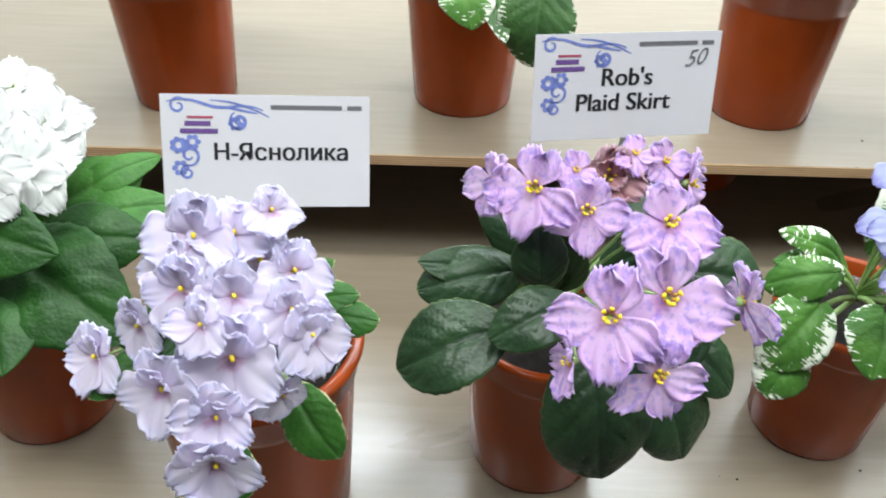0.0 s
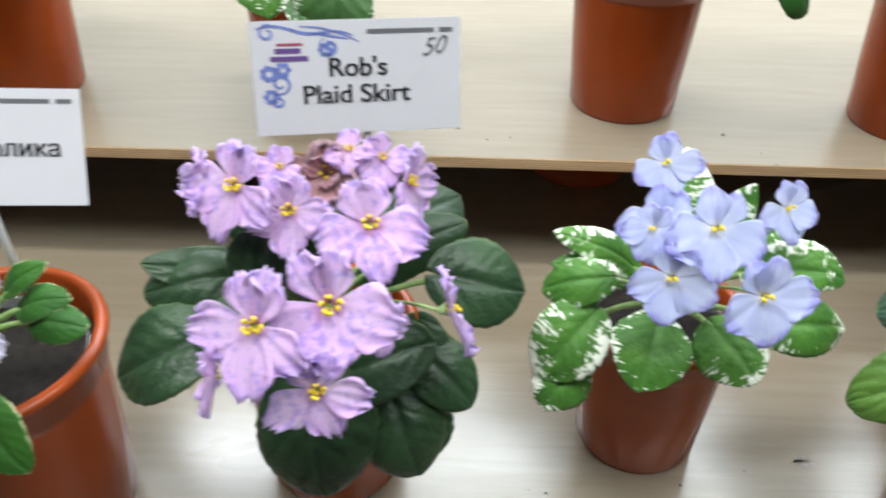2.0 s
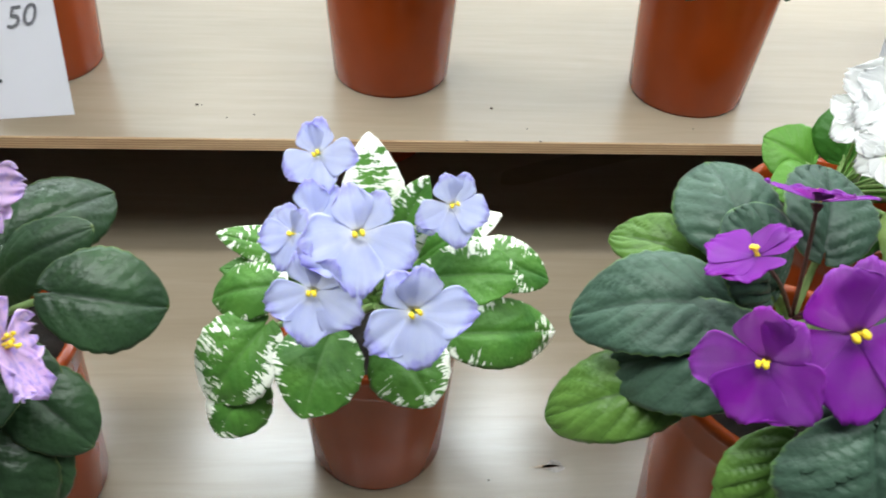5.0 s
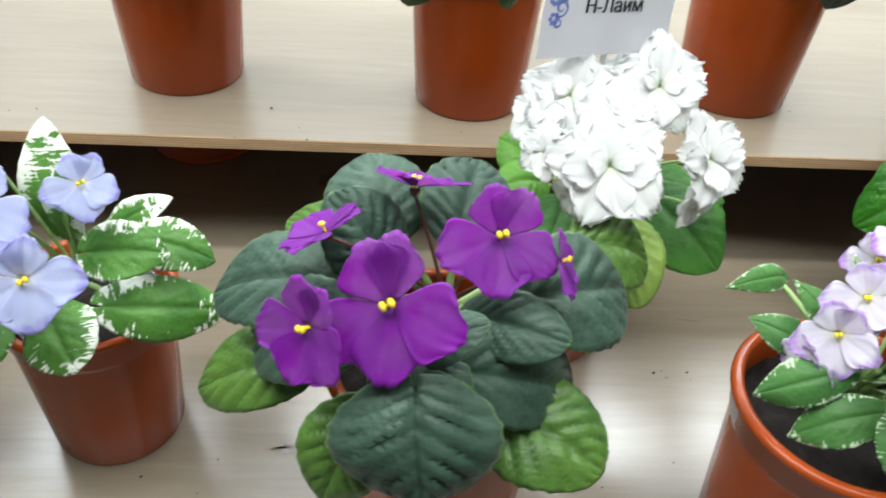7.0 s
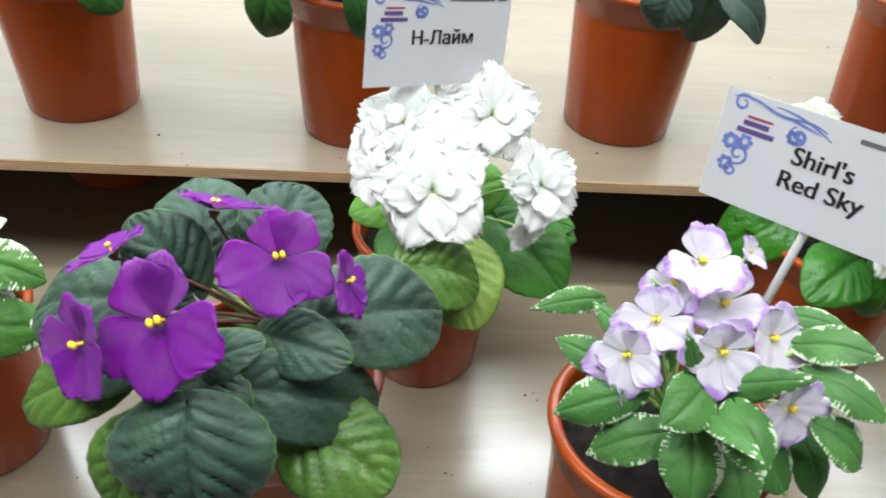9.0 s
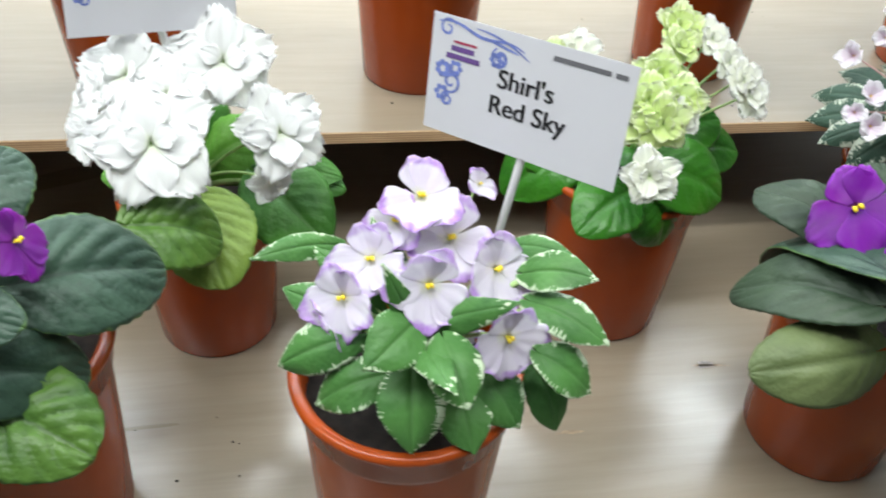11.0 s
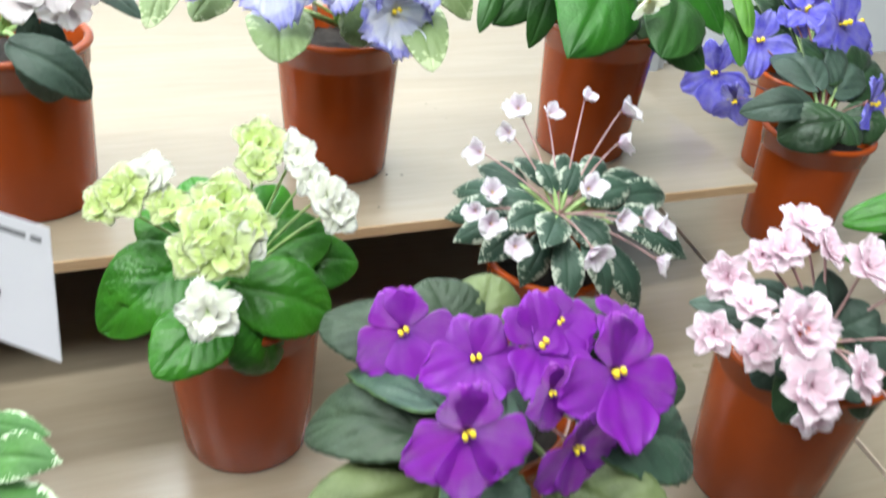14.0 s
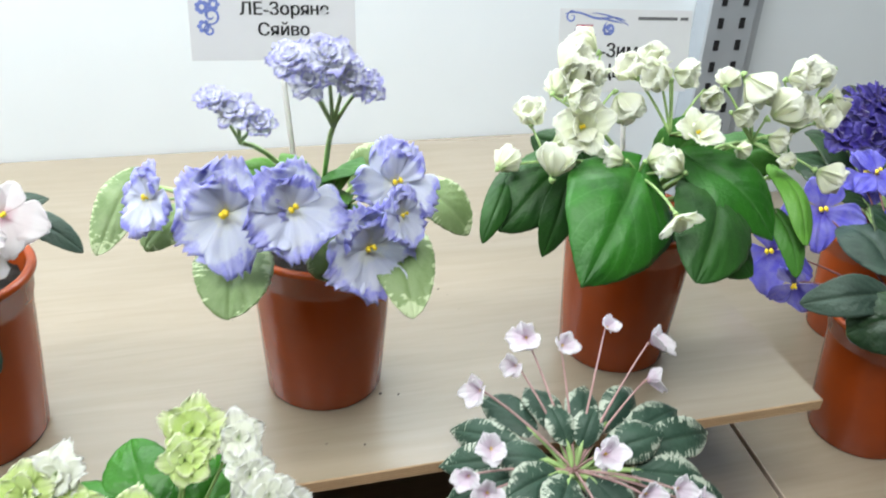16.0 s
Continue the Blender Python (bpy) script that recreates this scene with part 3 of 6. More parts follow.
# kind: petals as (count, length, lift in degrees, turn), width, ruffle, cup, anther blobs, stalk
SINGLE = ((2, 0.80, 14, 90, 38), (3, 1.0, 8, 270, 66))
STYLE = {
    "sky": (SINGLE, 0.92, 0.045, 0.05, 2, STALK), "purple": (SINGLE, 0.94, 0.03, 0.06, 2, STALK_RED), "violet": (SINGLE, 0.95, 0.035, 0.06, 2, STALK_RED),
    "speckled": (SINGLE, 0.82, 0.10, 0.09, 6, STALK), "lilac": (((2, 0.85, 18, 90, 40), (3, 1.0, 12, 270, 68), (2, 0.62, 36, 90, 60)), 1.02, 0.06, 0.10, 1, STALK),
    "picotee": (((2, 0.85, 22, 90, 40), (3, 1.0, 15, 270, 66)), 0.95, 0.035, 0.10, 2, STALK), "wilted": (((2, 0.8, 30, 90, 40), (3, 0.95, 25, 270, 66), (3, 0.6, 50, 60, 100)), 0.9, 0.13, 0.15, 4, STALK),
    "blue": (SINGLE, 0.74, 0.05, 0.03, 2, STALK_RED), "bluefrill": (((2, 0.9, 14, 90, 40), (3, 1.0, 8, 270, 68), (2, 0.7, 30, 90, 55)), 1.02, 0.14, 0.08, 2, STALK),
    "blush": (SINGLE, 0.9, 0.05, 0.08, 2, STALK), "orange": (SINGLE, 0.9, 0.05, 0.08, 2, STALK),
    "bell": (((2, 1.15, 60, 90, 40), (3, 1.35, 54, 270, 66)), 0.80, 0.035, -0.06, 1, STALK_PINK),
    "cream": (((5, 1.0, 50, 90, 72), (2, 0.85, 62, 60, 150)), 1.05, 0.03, 0.34, 0, STALK), "cream2": (((5, 1.0, 28, 90, 72), (3, 0.65, 50, 60, 120)), 0.9, 0.05, 0.1, 2, STALK),
}
for double in ("white", "white2", "lime", "pink", "navy", "frillcluster", "pinkorange"):
    STYLE[double] = (((6, 1.0, 12, 90, 60), (5, 0.78, 36, 110, 72), (4, 0.55, 60, 80, 90)), 0.78, 0.10, 0.08, 0, STALK_PINK if "pink" in double else STALK)
STYLE["white"] = (((5, 1.06, 6, 90, 72), (4, 0.82, 15, 126, 90), (2, 0.5, 40, 80, 150)), 0.86, 0.035, 0.05, 0, STALK)
for loose in ("white2", "lime", "pink"):
    STYLE[loose] = (((5, 1.02, 8, 90, 72), (4, 0.76, 28, 110, 90), (2, 0.5, 52, 80, 150)), 0.88, 0.07, 0.06, 0, STALK_PINK if loose == "pink" else STALK)
STYLE["pink"] = (((6, 1.05, 8, 90, 60), (5, 0.78, 28, 110, 72), (2, 0.5, 52, 80, 150)), 0.72, 0.05, 0.10, 0, STALK_PINK)
STYLE["pinkorange"] = (*STYLE["pinkorange"][:4], 5, STALK_PINK)
BLOOMS = {}
FRINGE = {"speckled": 0.030, "lilac": 0.026, "bluefrill": 0.040, "frillcluster": 0.05, "lime": 0.045, "white2": 0.045, "white": 0.032, "wilted": 0.05, "picotee": 0.004, "cream": 0.012, "pink": 0.02}
ORANGE = plain("orange_anther", (0.75, 0.18, 0.03), 0.6, vary=0.2, scale=300)


def bloom_meshes(kind):
    if kind not in BLOOMS:
        rings, width, ruffle, cup, blobs, _ = STYLE[kind]
        rng = random.Random(len(BLOOMS) * 7 + 3)
        small = sum(q[0] for q in rings) > 8
        petals = [as_mesh("petal", petal_bm(width, ruffle, cup, rng, *((18, 7) if small else (26, 11)), fringe=FRINGE.get(kind, 0.008))) for _ in range(7)]
        for p in petals:
            p.materials.append(PETAL[kind])
        stamens = as_mesh("stamen", stamen_bm(blobs, rng)) if blobs else None
        if stamens:
            stamens.materials.append(ORANGE if kind == "pinkorange" else YELLOW)
        calyx = as_mesh("flower", calyx_bm())
        calyx.materials.append(STYLE[kind][5])
        BLOOMS[kind] = petals, stamens, calyx
    return BLOOMS[kind]


def flower(plant, crown, c, r, kind, az=None, el=None, joint=None):
    """A bloom of radius r round its anthers at c, facing az degrees from the front (to the right) and el degrees up; joint: where its stalk leaves a shared stem."""
    c = Vector(c)
    r *= {"picotee": 1.34, "bell": 1.05, "white": 1.24, "cream": 1.36, "lilac": 1.30, "white2": 1.05, "lime": 1.08, "pink": 1.05}.get(kind, 1.17)
    if kind == "cream" and az is None:
        az, el = RNG.uniform(-150, 150), RNG.uniform(-35, 70)
    if az is None:
        d = c - crown
        n = Vector((d.x * 9, d.y * 9 - (0.3 if kind == "bell" else 0.8), 1.1 if kind == "bell" else 0.75)).normalized()
    else:
        a, e = radians(az), radians(el)
        n = Vector((math.sin(a) * math.cos(e), -math.cos(a) * math.cos(e), math.sin(e)))
    n = (n + Vector([RNG.uniform(-0.12, 0.12) for _ in range(3)])).normalized()
    up = Vector((0, 0.3, 1))
    x = up.cross(n).normalized()
    m = Matrix((x, n.cross(x), n)).transposed().to_4x4()
    m.translation = c - n * r * 0.1
    m = m @ pose(0, 0, 0, 0, 0, RNG.uniform(-14, 14))
    rings, width, ruffle, cup, blobs, stalk = STYLE[kind]
    petals, stamens, calyx = bloom_meshes(kind)
    size = Matrix.Scale(r, 4)
    root = part("flower", calyx, None, plant, m @ size)
    for count, length, lift, start, step in rings:
        for i in range(count):
            turn = start + (i - (count - 1) / 2) * step + RNG.uniform(-6, 6)
            pm = m @ size @ pose(0, 0, 0.004 * RNG.random(), 0, 0, turn - 90) @ pose(0, 0, 0, lift + RNG.uniform(-7, 7), 0, 0) @ Matrix.Diagonal((length * RNG.uniform(0.92, 1.06), length * RNG.uniform(0.93, 1.05), length, 1))
            part("petal", RNG.choice(petals), None, root, pm)
    if stamens:
        part("stamen", stamens, None, root, m @ size, "tiny yellow anthers")
    foot = Vector(joint) if joint else crown + Vector((0, 0, -0.006))
    back = m.translation - n * r * 0.14
    mid = foot.lerp(back, 0.55) + Vector((0, 0, 0.10 * (back - foot).length))
    pts = [(1 - t) ** 2 * foot + 2 * t * (1 - t) * mid + t * t * back for t in [i / 8 for i in range(9)]]
    part("flower_stalk", tube(pts, *((0.0009, 0.0005) if kind == "bell" else (0.0010, 0.0007)), 6), stalk, plant, Matrix())
    return root


def stem(plant, crown, joint, bow=0.012):
    """A stem that several blooms share; returns its upper end."""
    part("flower_stem", tube(arc(crown + Vector((0, 0, -0.006)), joint, bow), 0.0017, 0.0012), STALK, plant, Matrix())
    return joint


O = potted("potted_violet", -0.118, -0.138, -0.1039, 1.0, "white double violet with broad green leaves in terracotta pot")
crown = Vector((-0.1180, -0.1380, 0.0153))
flower(O, crown, (-0.0861, -0.1462, 0.0750), 0.0209, "white")
flower(O, crown, (-0.0842, -0.1155, 0.0850), 0.0197, "white")
flower(O, crown, (-0.1124, -0.0855, 0.0900), 0.0169, "white")
flower(O, crown, (-0.1036, -0.1342, 0.0900), 0.0194, "white")
flower(O, crown, (-0.0793, -0.1164, 0.0800), 0.0131, "white")
flower(O, crown, (-0.0984, -0.1647, 0.0800), 0.0186, "white")
flower(O, crown, (-0.1308, -0.1061, 0.0900), 0.0191, "white")
leaf(O, crown, (-0.0996, -0.1306, 0.0260), (-0.0444, -0.1085, 0.0580), 0.0388, MIDGREEN)
leaf(O, crown, (-0.0800, -0.1341, 0.0284), (-0.0229, -0.1283, 0.0480), 0.0279, MIDGREEN)
leaf(O, crown, (-0.0767, -0.1222, 0.0392), (-0.0354, -0.1063, 0.0630), 0.0200, MIDGREEN)
leaf(O, crown, (-0.0921, -0.1423, 0.0236), (-0.0317, -0.1524, 0.0430), 0.0389, DEEPGREEN)
leaf(O, crown, (-0.0998, -0.1537, 0.0268), (-0.0334, -0.1998, 0.0180), 0.0584, DEEPGREEN)
leaf(O, crown, (-0.1184, -0.1568, 0.0468), (-0.0670, -0.1875, 0.0580), 0.0408, DEEPGREEN)
leaf(O, crown, (-0.1088, -0.1620, 0.0150), (-0.0875, -0.2180, 0.0130), 0.0484, DEEPGREEN)
leaf(O, crown, (-0.1255, -0.1532, 0.0150), (-0.1429, -0.1886, 0.0130), 0.0514, DEEPGREEN)
leaf(O, crown, (-0.1379, -0.1399, 0.0191), (-0.1844, -0.1444, 0.0280), 0.0543, DEEPGREEN)
leaf(O, crown, (-0.1342, -0.1250, 0.0281), (-0.1721, -0.0945, 0.0580), 0.0441, MIDGREEN)

A = potted("potted_violet", 0.031, -0.203, -0.1039, 1.16, "pale lilac frilled violet with green leaves, wide terracotta pot")
crown = Vector((0.0310, -0.2030, 0.0315))
leaf(A, crown, (0.0606, -0.2088, 0.0461), (0.0849, -0.2136, 0.0580), 0.0161, MIDEDGE)
leaf(A, crown, (0.0689, -0.2152, 0.0444), (0.0941, -0.2234, 0.0530), 0.0169, MIDEDGE)
leaf(A, crown, (0.0635, -0.2555, 0.0368), (0.0820, -0.2742, 0.0180), 0.0226, MIDEDGE)
leaf(A, crown, (0.0397, -0.2830, 0.0368), (0.0391, -0.3032, 0.0230), 0.0261, MIDEDGE)
leaf(A, crown, (0.0069, -0.2342, 0.0397), (-0.0173, -0.2654, 0.0480), 0.0170, MIDEDGE)
leaf(A, crown, (0.0160, -0.2202, 0.0421), (-0.0065, -0.2460, 0.0580), 0.0195, DEEPGREEN)
leaf(A, crown, (0.0246, -0.2245, 0.0441), (0.0149, -0.2568, 0.0630), 0.0176, DEEPGREEN)
leaf(A, crown, (0.0547, -0.2032, 0.0516), (0.0741, -0.2034, 0.0680), 0.0121, MIDEDGE)
leaf(A, crown, (0.0206, -0.2188, 0.0461), (0.0050, -0.2426, 0.0680), 0.0179, DEEPGREEN)
leaf(A, crown, (0.0353, -0.2247, 0.0394), (0.0453, -0.2752, 0.0580), 0.0172, DEEPGREEN)
flower(A, crown, (0.0255, -0.2359, 0.1050), 0.0180, "lilac", az=-20, el=40)
flower(A, crown, (0.0407, -0.2330, 0.1050), 0.0142, "lilac", az=10, el=55)
flower(A, crown, (0.0162, -0.2422, 0.0950), 0.0130, "lilac", az=-40, el=45)
flower(A, crown, (0.0480, -0.2278, 0.0873), 0.0176, "lilac", az=5, el=45)
flower(A, crown, (0.0266, -0.2618, 0.1000), 0.0145, "lilac", az=-20, el=35)
flower(A, crown, (0.0469, -0.2651, 0.1000), 0.0137, "lilac", az=5, el=30)
flower(A, crown, (0.0654, -0.2435, 0.0950), 0.0135, "lilac", az=35, el=40)
flower(A, crown, (0.0679, -0.2664, 0.0950), 0.0132, "lilac", az=20, el=35)
flower(A, crown, (0.0753, -0.2700, 0.0857), 0.0137, "lilac", az=35, el=35)
flower(A, crown, (0.0476, -0.2820, 0.0847), 0.0178, "lilac", az=0, el=35)
flower(A, crown, (0.0040, -0.2561, 0.0750), 0.0124, "lilac", az=-35, el=20)
flower(A, crown, (0.0227, -0.2886, 0.0750), 0.0149, "lilac", az=-25, el=25)
flower(A, crown, (0.0433, -0.2968, 0.0700), 0.0133, "lilac", az=0, el=25)
flower(A, crown, (0.0433, -0.3065, 0.0550), 0.0152, "lilac", az=0, el=15)
flower(A, crown, (-0.0185, -0.2539, 0.0550), 0.0140, "lilac", az=-45, el=30)
flower(A, crown, (0.0564, -0.2310, 0.1150), 0.0103, "lilac", az=30, el=50)
flower(A, crown, (0.0645, -0.2814, 0.0650), 0.0101, "lilac", az=50, el=-10)
flower(A, crown, (0.0383, -0.2805, 0.1000), 0.0108, "lilac", az=-20, el=40)

B = potted("potted_violet", 0.1825, -0.1635, -0.1039, 1.0, "pink-lilac speckled violet with dark green leaves in terracotta pot")
crown = Vector((0.1825, -0.1635, 0.0153))
flower(B, crown, (0.1834, -0.2730, 0.1022), 0.0211, "speckled", az=-15, el=35)
flower(B, crown, (0.2076, -0.2615, 0.1019), 0.0234, "speckled", az=12, el=38)
flower(B, crown, (0.2165, -0.2171, 0.1044), 0.0202, "speckled", az=15, el=40)
flower(B, crown, (0.1834, -0.2082, 0.1029), 0.0173, "speckled", az=-5, el=30)
flower(B, crown, (0.1607, -0.2012, 0.1091), 0.0202, "speckled", az=-25, el=35)
flower(B, crown, (0.2042, -0.2802, 0.0797), 0.0178, "speckled", az=5, el=25)
flower(B, crown, (0.2495, -0.2356, 0.0800), 0.0193, "speckled", az=95, el=15)
flower(B, crown, (0.1956, -0.1873, 0.1070), 0.0167, "wilted", az=0, el=50)
flower(B, crown, (0.2313, -0.1913, 0.1070), 0.0164, "speckled", az=60, el=20)
flower(B, crown, (0.1433, -0.1914, 0.1050), 0.0153, "speckled", az=-70, el=20)
flower(B, crown, (0.1695, -0.2788, 0.0850), 0.0139, "speckled", az=-75, el=10)
flower(B, crown, (0.2053, -0.1851, 0.1180), 0.0100, "speckled", az=0, el=60)
flower(B, crown, (0.2190, -0.1864, 0.1150), 0.0114, "speckled", az=30, el=50)
flower(B, crown, (0.2258, -0.2522, 0.0850), 0.0107, "speckled", az=50, el=10)
flower(B, crown, (0.1789, -0.1953, 0.1150), 0.0097, "speckled", az=-10, el=60)
leaf(B, crown, (0.1560, -0.1931, 0.0568), (0.1141, -0.2034, 0.0530), 0.0294, DARKLEAF)
leaf(B, crown, (0.1468, -0.2231, 0.0468), (0.1041, -0.2291, 0.0280), 0.0397, DARKLEAF)
leaf(B, crown, (0.1607, -0.1756, 0.0337), (0.1202, -0.1982, 0.0680), 0.0230, DARKLEAF)
leaf(B, crown, (0.1774, -0.2235, 0.0618), (0.1457, -0.2366, 0.0580), 0.0270, DARKLEAF)
leaf(B, crown, (0.1688, -0.2087, 0.0618), (0.1645, -0.2045, 0.0880), 0.0241, DARKLEAF)
leaf(B, crown, (0.1908, -0.2358, 0.0418), (0.1996, -0.2678, -0.0020), 0.0478, DARKLEAF)
leaf(B, crown, (0.2238, -0.2340, 0.0268), (0.2388, -0.2534, -0.0020), 0.0339, DARKLEAF)
leaf(B, crown, (0.2391, -0.2256, 0.0168), (0.2430, -0.2417, -0.0020), 0.0183, DARKLEAF)
leaf(B, crown, (0.2309, -0.2149, 0.0368), (0.2588, -0.2310, 0.0230), 0.0289, DARKLEAF)
leaf(B, crown, (0.2416, -0.1894, 0.0568), (0.2820, -0.1877, 0.0480), 0.0371, DARKLEAF)
leaf(B, crown, (0.2055, -0.1660, 0.0355), (0.2481, -0.1706, 0.0730), 0.0259, DARKLEAF)
leaf(B, crown, (0.1697, -0.1636, 0.0372), (0.1459, -0.1639, 0.0780), 0.0239, DARKLEAF)
leaf(B, crown, (0.2150, -0.1621, 0.0568), (0.2508, -0.1328, 0.0630), 0.0320, DARKLEAF)
leaf(B, crown, (0.1821, -0.1704, 0.0278), (0.1807, -0.1979, 0.0780), 0.0219, DARKLEAF)
leaf(B, crown, (0.2352, -0.2265, 0.0500), (0.1927, -0.2332, 0.0340), 0.0330, DARKLEAF)
leaf(B, crown, (0.2336, -0.2086, 0.0450), (0.2392, -0.2276, 0.0120), 0.0260, DARKLEAF)

C = potted("potted_violet", 0.359, -0.137, -0.1039, 0.93, "pale blue violet with white-variegated leaves in terracotta pot")
crown = Vector((0.3590, -0.1370, 0.0098))
flower(C, crown, (0.3555, -0.1948, 0.0903), 0.0195, "sky", az=5, el=40)
flower(C, crown, (0.3750, -0.2144, 0.0710), 0.0193, "sky", az=10, el=25)
flower(C, crown, (0.3894, -0.1789, 0.0907), 0.0136, "sky", az=25, el=30)
flower(C, crown, (0.3384, -0.1766, 0.0811), 0.0176, "sky", az=-20, el=40)
flower(C, crown, (0.3390, -0.2043, 0.0710), 0.0177, "sky", az=-15, el=25)
flower(C, crown, (0.3391, -0.1605, 0.1000), 0.0142, "sky", az=-20, el=35)
flower(C, crown, (0.3311, -0.1887, 0.0850), 0.0125, "sky", az=-45, el=30)
flower(C, crown, (0.3811, -0.1807, 0.0850), 0.0062, "sky", az=20, el=10)
leaf(C, crown, (0.3379, -0.1432, 0.0267), (0.2987, -0.1546, 0.0580), 0.0179, VARI)
leaf(C, crown, (0.3216, -0.1693, 0.0418), (0.2903, -0.1641, 0.0280), 0.0226, VARI)
leaf(C, crown, (0.3154, -0.1771, 0.0268), (0.2899, -0.1920, -0.0020), 0.0348, VARI)
leaf(C, crown, (0.3081, -0.1828, 0.0018), (0.2949, -0.2003, -0.0170), 0.0269, VARI)
leaf(C, crown, (0.3424, -0.1876, 0.0318), (0.3323, -0.2154, 0.0180), 0.0344, VARI)
leaf(C, crown, (0.3671, -0.1902, 0.0318), (0.3817, -0.2153, 0.0230), 0.0303, VARI)
leaf(C, crown, (0.3892, -0.1867, 0.0318), (0.4398, -0.1792, 0.0230), 0.0268, VARI)
leaf(C, crown, (0.3822, -0.1751, 0.0518), (0.4164, -0.1809, 0.0580), 0.0248, VARI)
leaf(C, crown, (0.3976, -0.1591, 0.0468), (0.4317, -0.1661, 0.0430), 0.0234, VARI)
leaf(C, crown, (0.3792, -0.1418, 0.0311), (0.4094, -0.1489, 0.0630), 0.0170, VARI)
leaf(C, crown, (0.3589, -0.1373, 0.0372), (0.3586, -0.1380, 0.0880), 0.0265, VARI)
leaf(C, crown, (0.3657, -0.1465, 0.0372), (0.3781, -0.1642, 0.0880), 0.0208, VARI)
leaf(C, crown, (0.3347, -0.1460, 0.0231), (0.2983, -0.1594, 0.0430), 0.0176, VARI)

D = potted("potted_violet", 0.535, -0.193, -0.1039, 1.13, "deep purple violet with large quilted dark leaves in terracotta pot")
crown = Vector((0.5357, -0.1774, 0.0350))
flower(D, crown, (0.5102, -0.2475, 0.0941), 0.0260, "purple", az=-8, el=42)
flower(D, crown, (0.4820, -0.2501, 0.0846), 0.0200, "purple", az=-50, el=25)
flower(D, crown, (0.5495, -0.2213, 0.1040), 0.0211, "purple", az=5, el=45)
flower(D, crown, (0.4861, -0.2155, 0.1009), 0.0166, "purple", az=-125, el=54)
flower(D, crown, (0.5194, -0.1859, 0.1015), 0.0183, "purple", az=178, el=62)
flower(D, crown, (0.5751, -0.2180, 0.0907), 0.0139, "purple", az=85, el=25)
leaf(D, crown, (0.4883, -0.2053, 0.0654), (0.4334, -0.1928, 0.0540), 0.0382, QUILT)
leaf(D, crown, (0.4776, -0.2120, 0.0304), (0.4270, -0.2096, 0.0090), 0.0332, QUILTPALE)
leaf(D, crown, (0.4980, -0.2249, 0.0604), (0.4437, -0.2034, 0.0340), 0.0401, QUILT)
leaf(D, crown, (0.5013, -0.2532, 0.0454), (0.4852, -0.2691, 0.0140), 0.0324, QUILTPALE)
leaf(D, crown, (0.5199, -0.2618, 0.0654), (0.5210, -0.2865, 0.0340), 0.0568, QUILT)
leaf(D, crown, (0.5539, -0.2373, 0.0304), (0.5922, -0.2627, 0.0240), 0.0429, QUILTPALE)
leaf(D, crown, (0.5336, -0.2455, 0.0604), (0.5916, -0.2310, 0.0340), 0.0362, QUILT)
leaf(D, crown, (0.5635, -0.2125, 0.0654), (0.6201, -0.1880, 0.0540), 0.0459, QUILT)
leaf(D, crown, (0.5949, -0.1579, 0.0504), (0.6360, -0.1508, 0.0390), 0.0403, QUILTPALE)
leaf(D, crown, (0.5075, -0.1724, 0.0654), (0.4985, -0.1367, 0.0840), 0.0431, QUILT)
leaf(D, crown, (0.5387, -0.1749, 0.0654), (0.5489, -0.1418, 0.0840), 0.0405, QUILT)
leaf(D, crown, (0.5080, -0.1978, 0.0654), (0.4903, -0.1931, 0.0990), 0.0331, QUILT)
leaf(D, crown, (0.5027, -0.1631, 0.0436), (0.4623, -0.1456, 0.0540), 0.0284, QUILTPALE)
leaf(D, crown, (0.5211, -0.2421, 0.0654), (0.5224, -0.2636, 0.0540), 0.0366, QUILT)
leaf(D, crown, (0.5211, -0.2407, 0.0654), (0.5427, -0.2458, 0.0840), 0.0180, QUILT)
leaf(D, crown, (0.5428, -0.2226, 0.0654), (0.5734, -0.2420, 0.0740), 0.0252, QUILT)

E = potted("potted_violet", 0.613, -0.057, -0.1039, 0.97, "white frilled double violet with light green leaves in terracotta pot")
crown = Vector((0.6130, -0.0570, 0.0121))
flower(E, crown, (0.5940, -0.1000, 0.0950), 0.0196, "white", az=-20, el=45)
flower(E, crown, (0.6388, -0.0950, 0.0987), 0.0216, "white", az=15, el=50)
flower(E, crown, (0.6086, -0.1400, 0.0815), 0.0239, "white", az=0, el=35)
flower(E, crown, (0.6643, -0.1180, 0.0728), 0.0190, "white", az=25, el=30)
flower(E, crown, (0.5786, -0.1300, 0.0810), 0.0111, "white", az=-45, el=25)
flower(E, crown, (0.6580, -0.1280, 0.0502), 0.0104, "white", az=25, el=5)
flower(E, crown, (0.5772, -0.1050, 0.0849), 0.0124, "white", az=-45, el=35)
flower(E, crown, (0.6134, -0.1150, 0.0923), 0.0154, "white", az=0, el=55)
flower(E, crown, (0.6260, -0.0850, 0.0989), 0.0123, "white", az=0, el=60)
flower(E, crown, (0.5978, -0.1400, 0.0661), 0.0112, "white", az=-20, el=10)
leaf(E, crown, (0.5971, -0.0500, 0.0201), (0.5733, -0.0396, 0.0320), 0.0321, LIGHTGREEN)
leaf(E, crown, (0.5952, -0.0650, 0.0181), (0.5684, -0.0769, 0.0270), 0.0276, LIGHTGREEN)
leaf(E, crown, (0.6207, -0.1075, 0.0272), (0.6333, -0.1560, 0.0120), 0.0443, YELLOWGREEN)
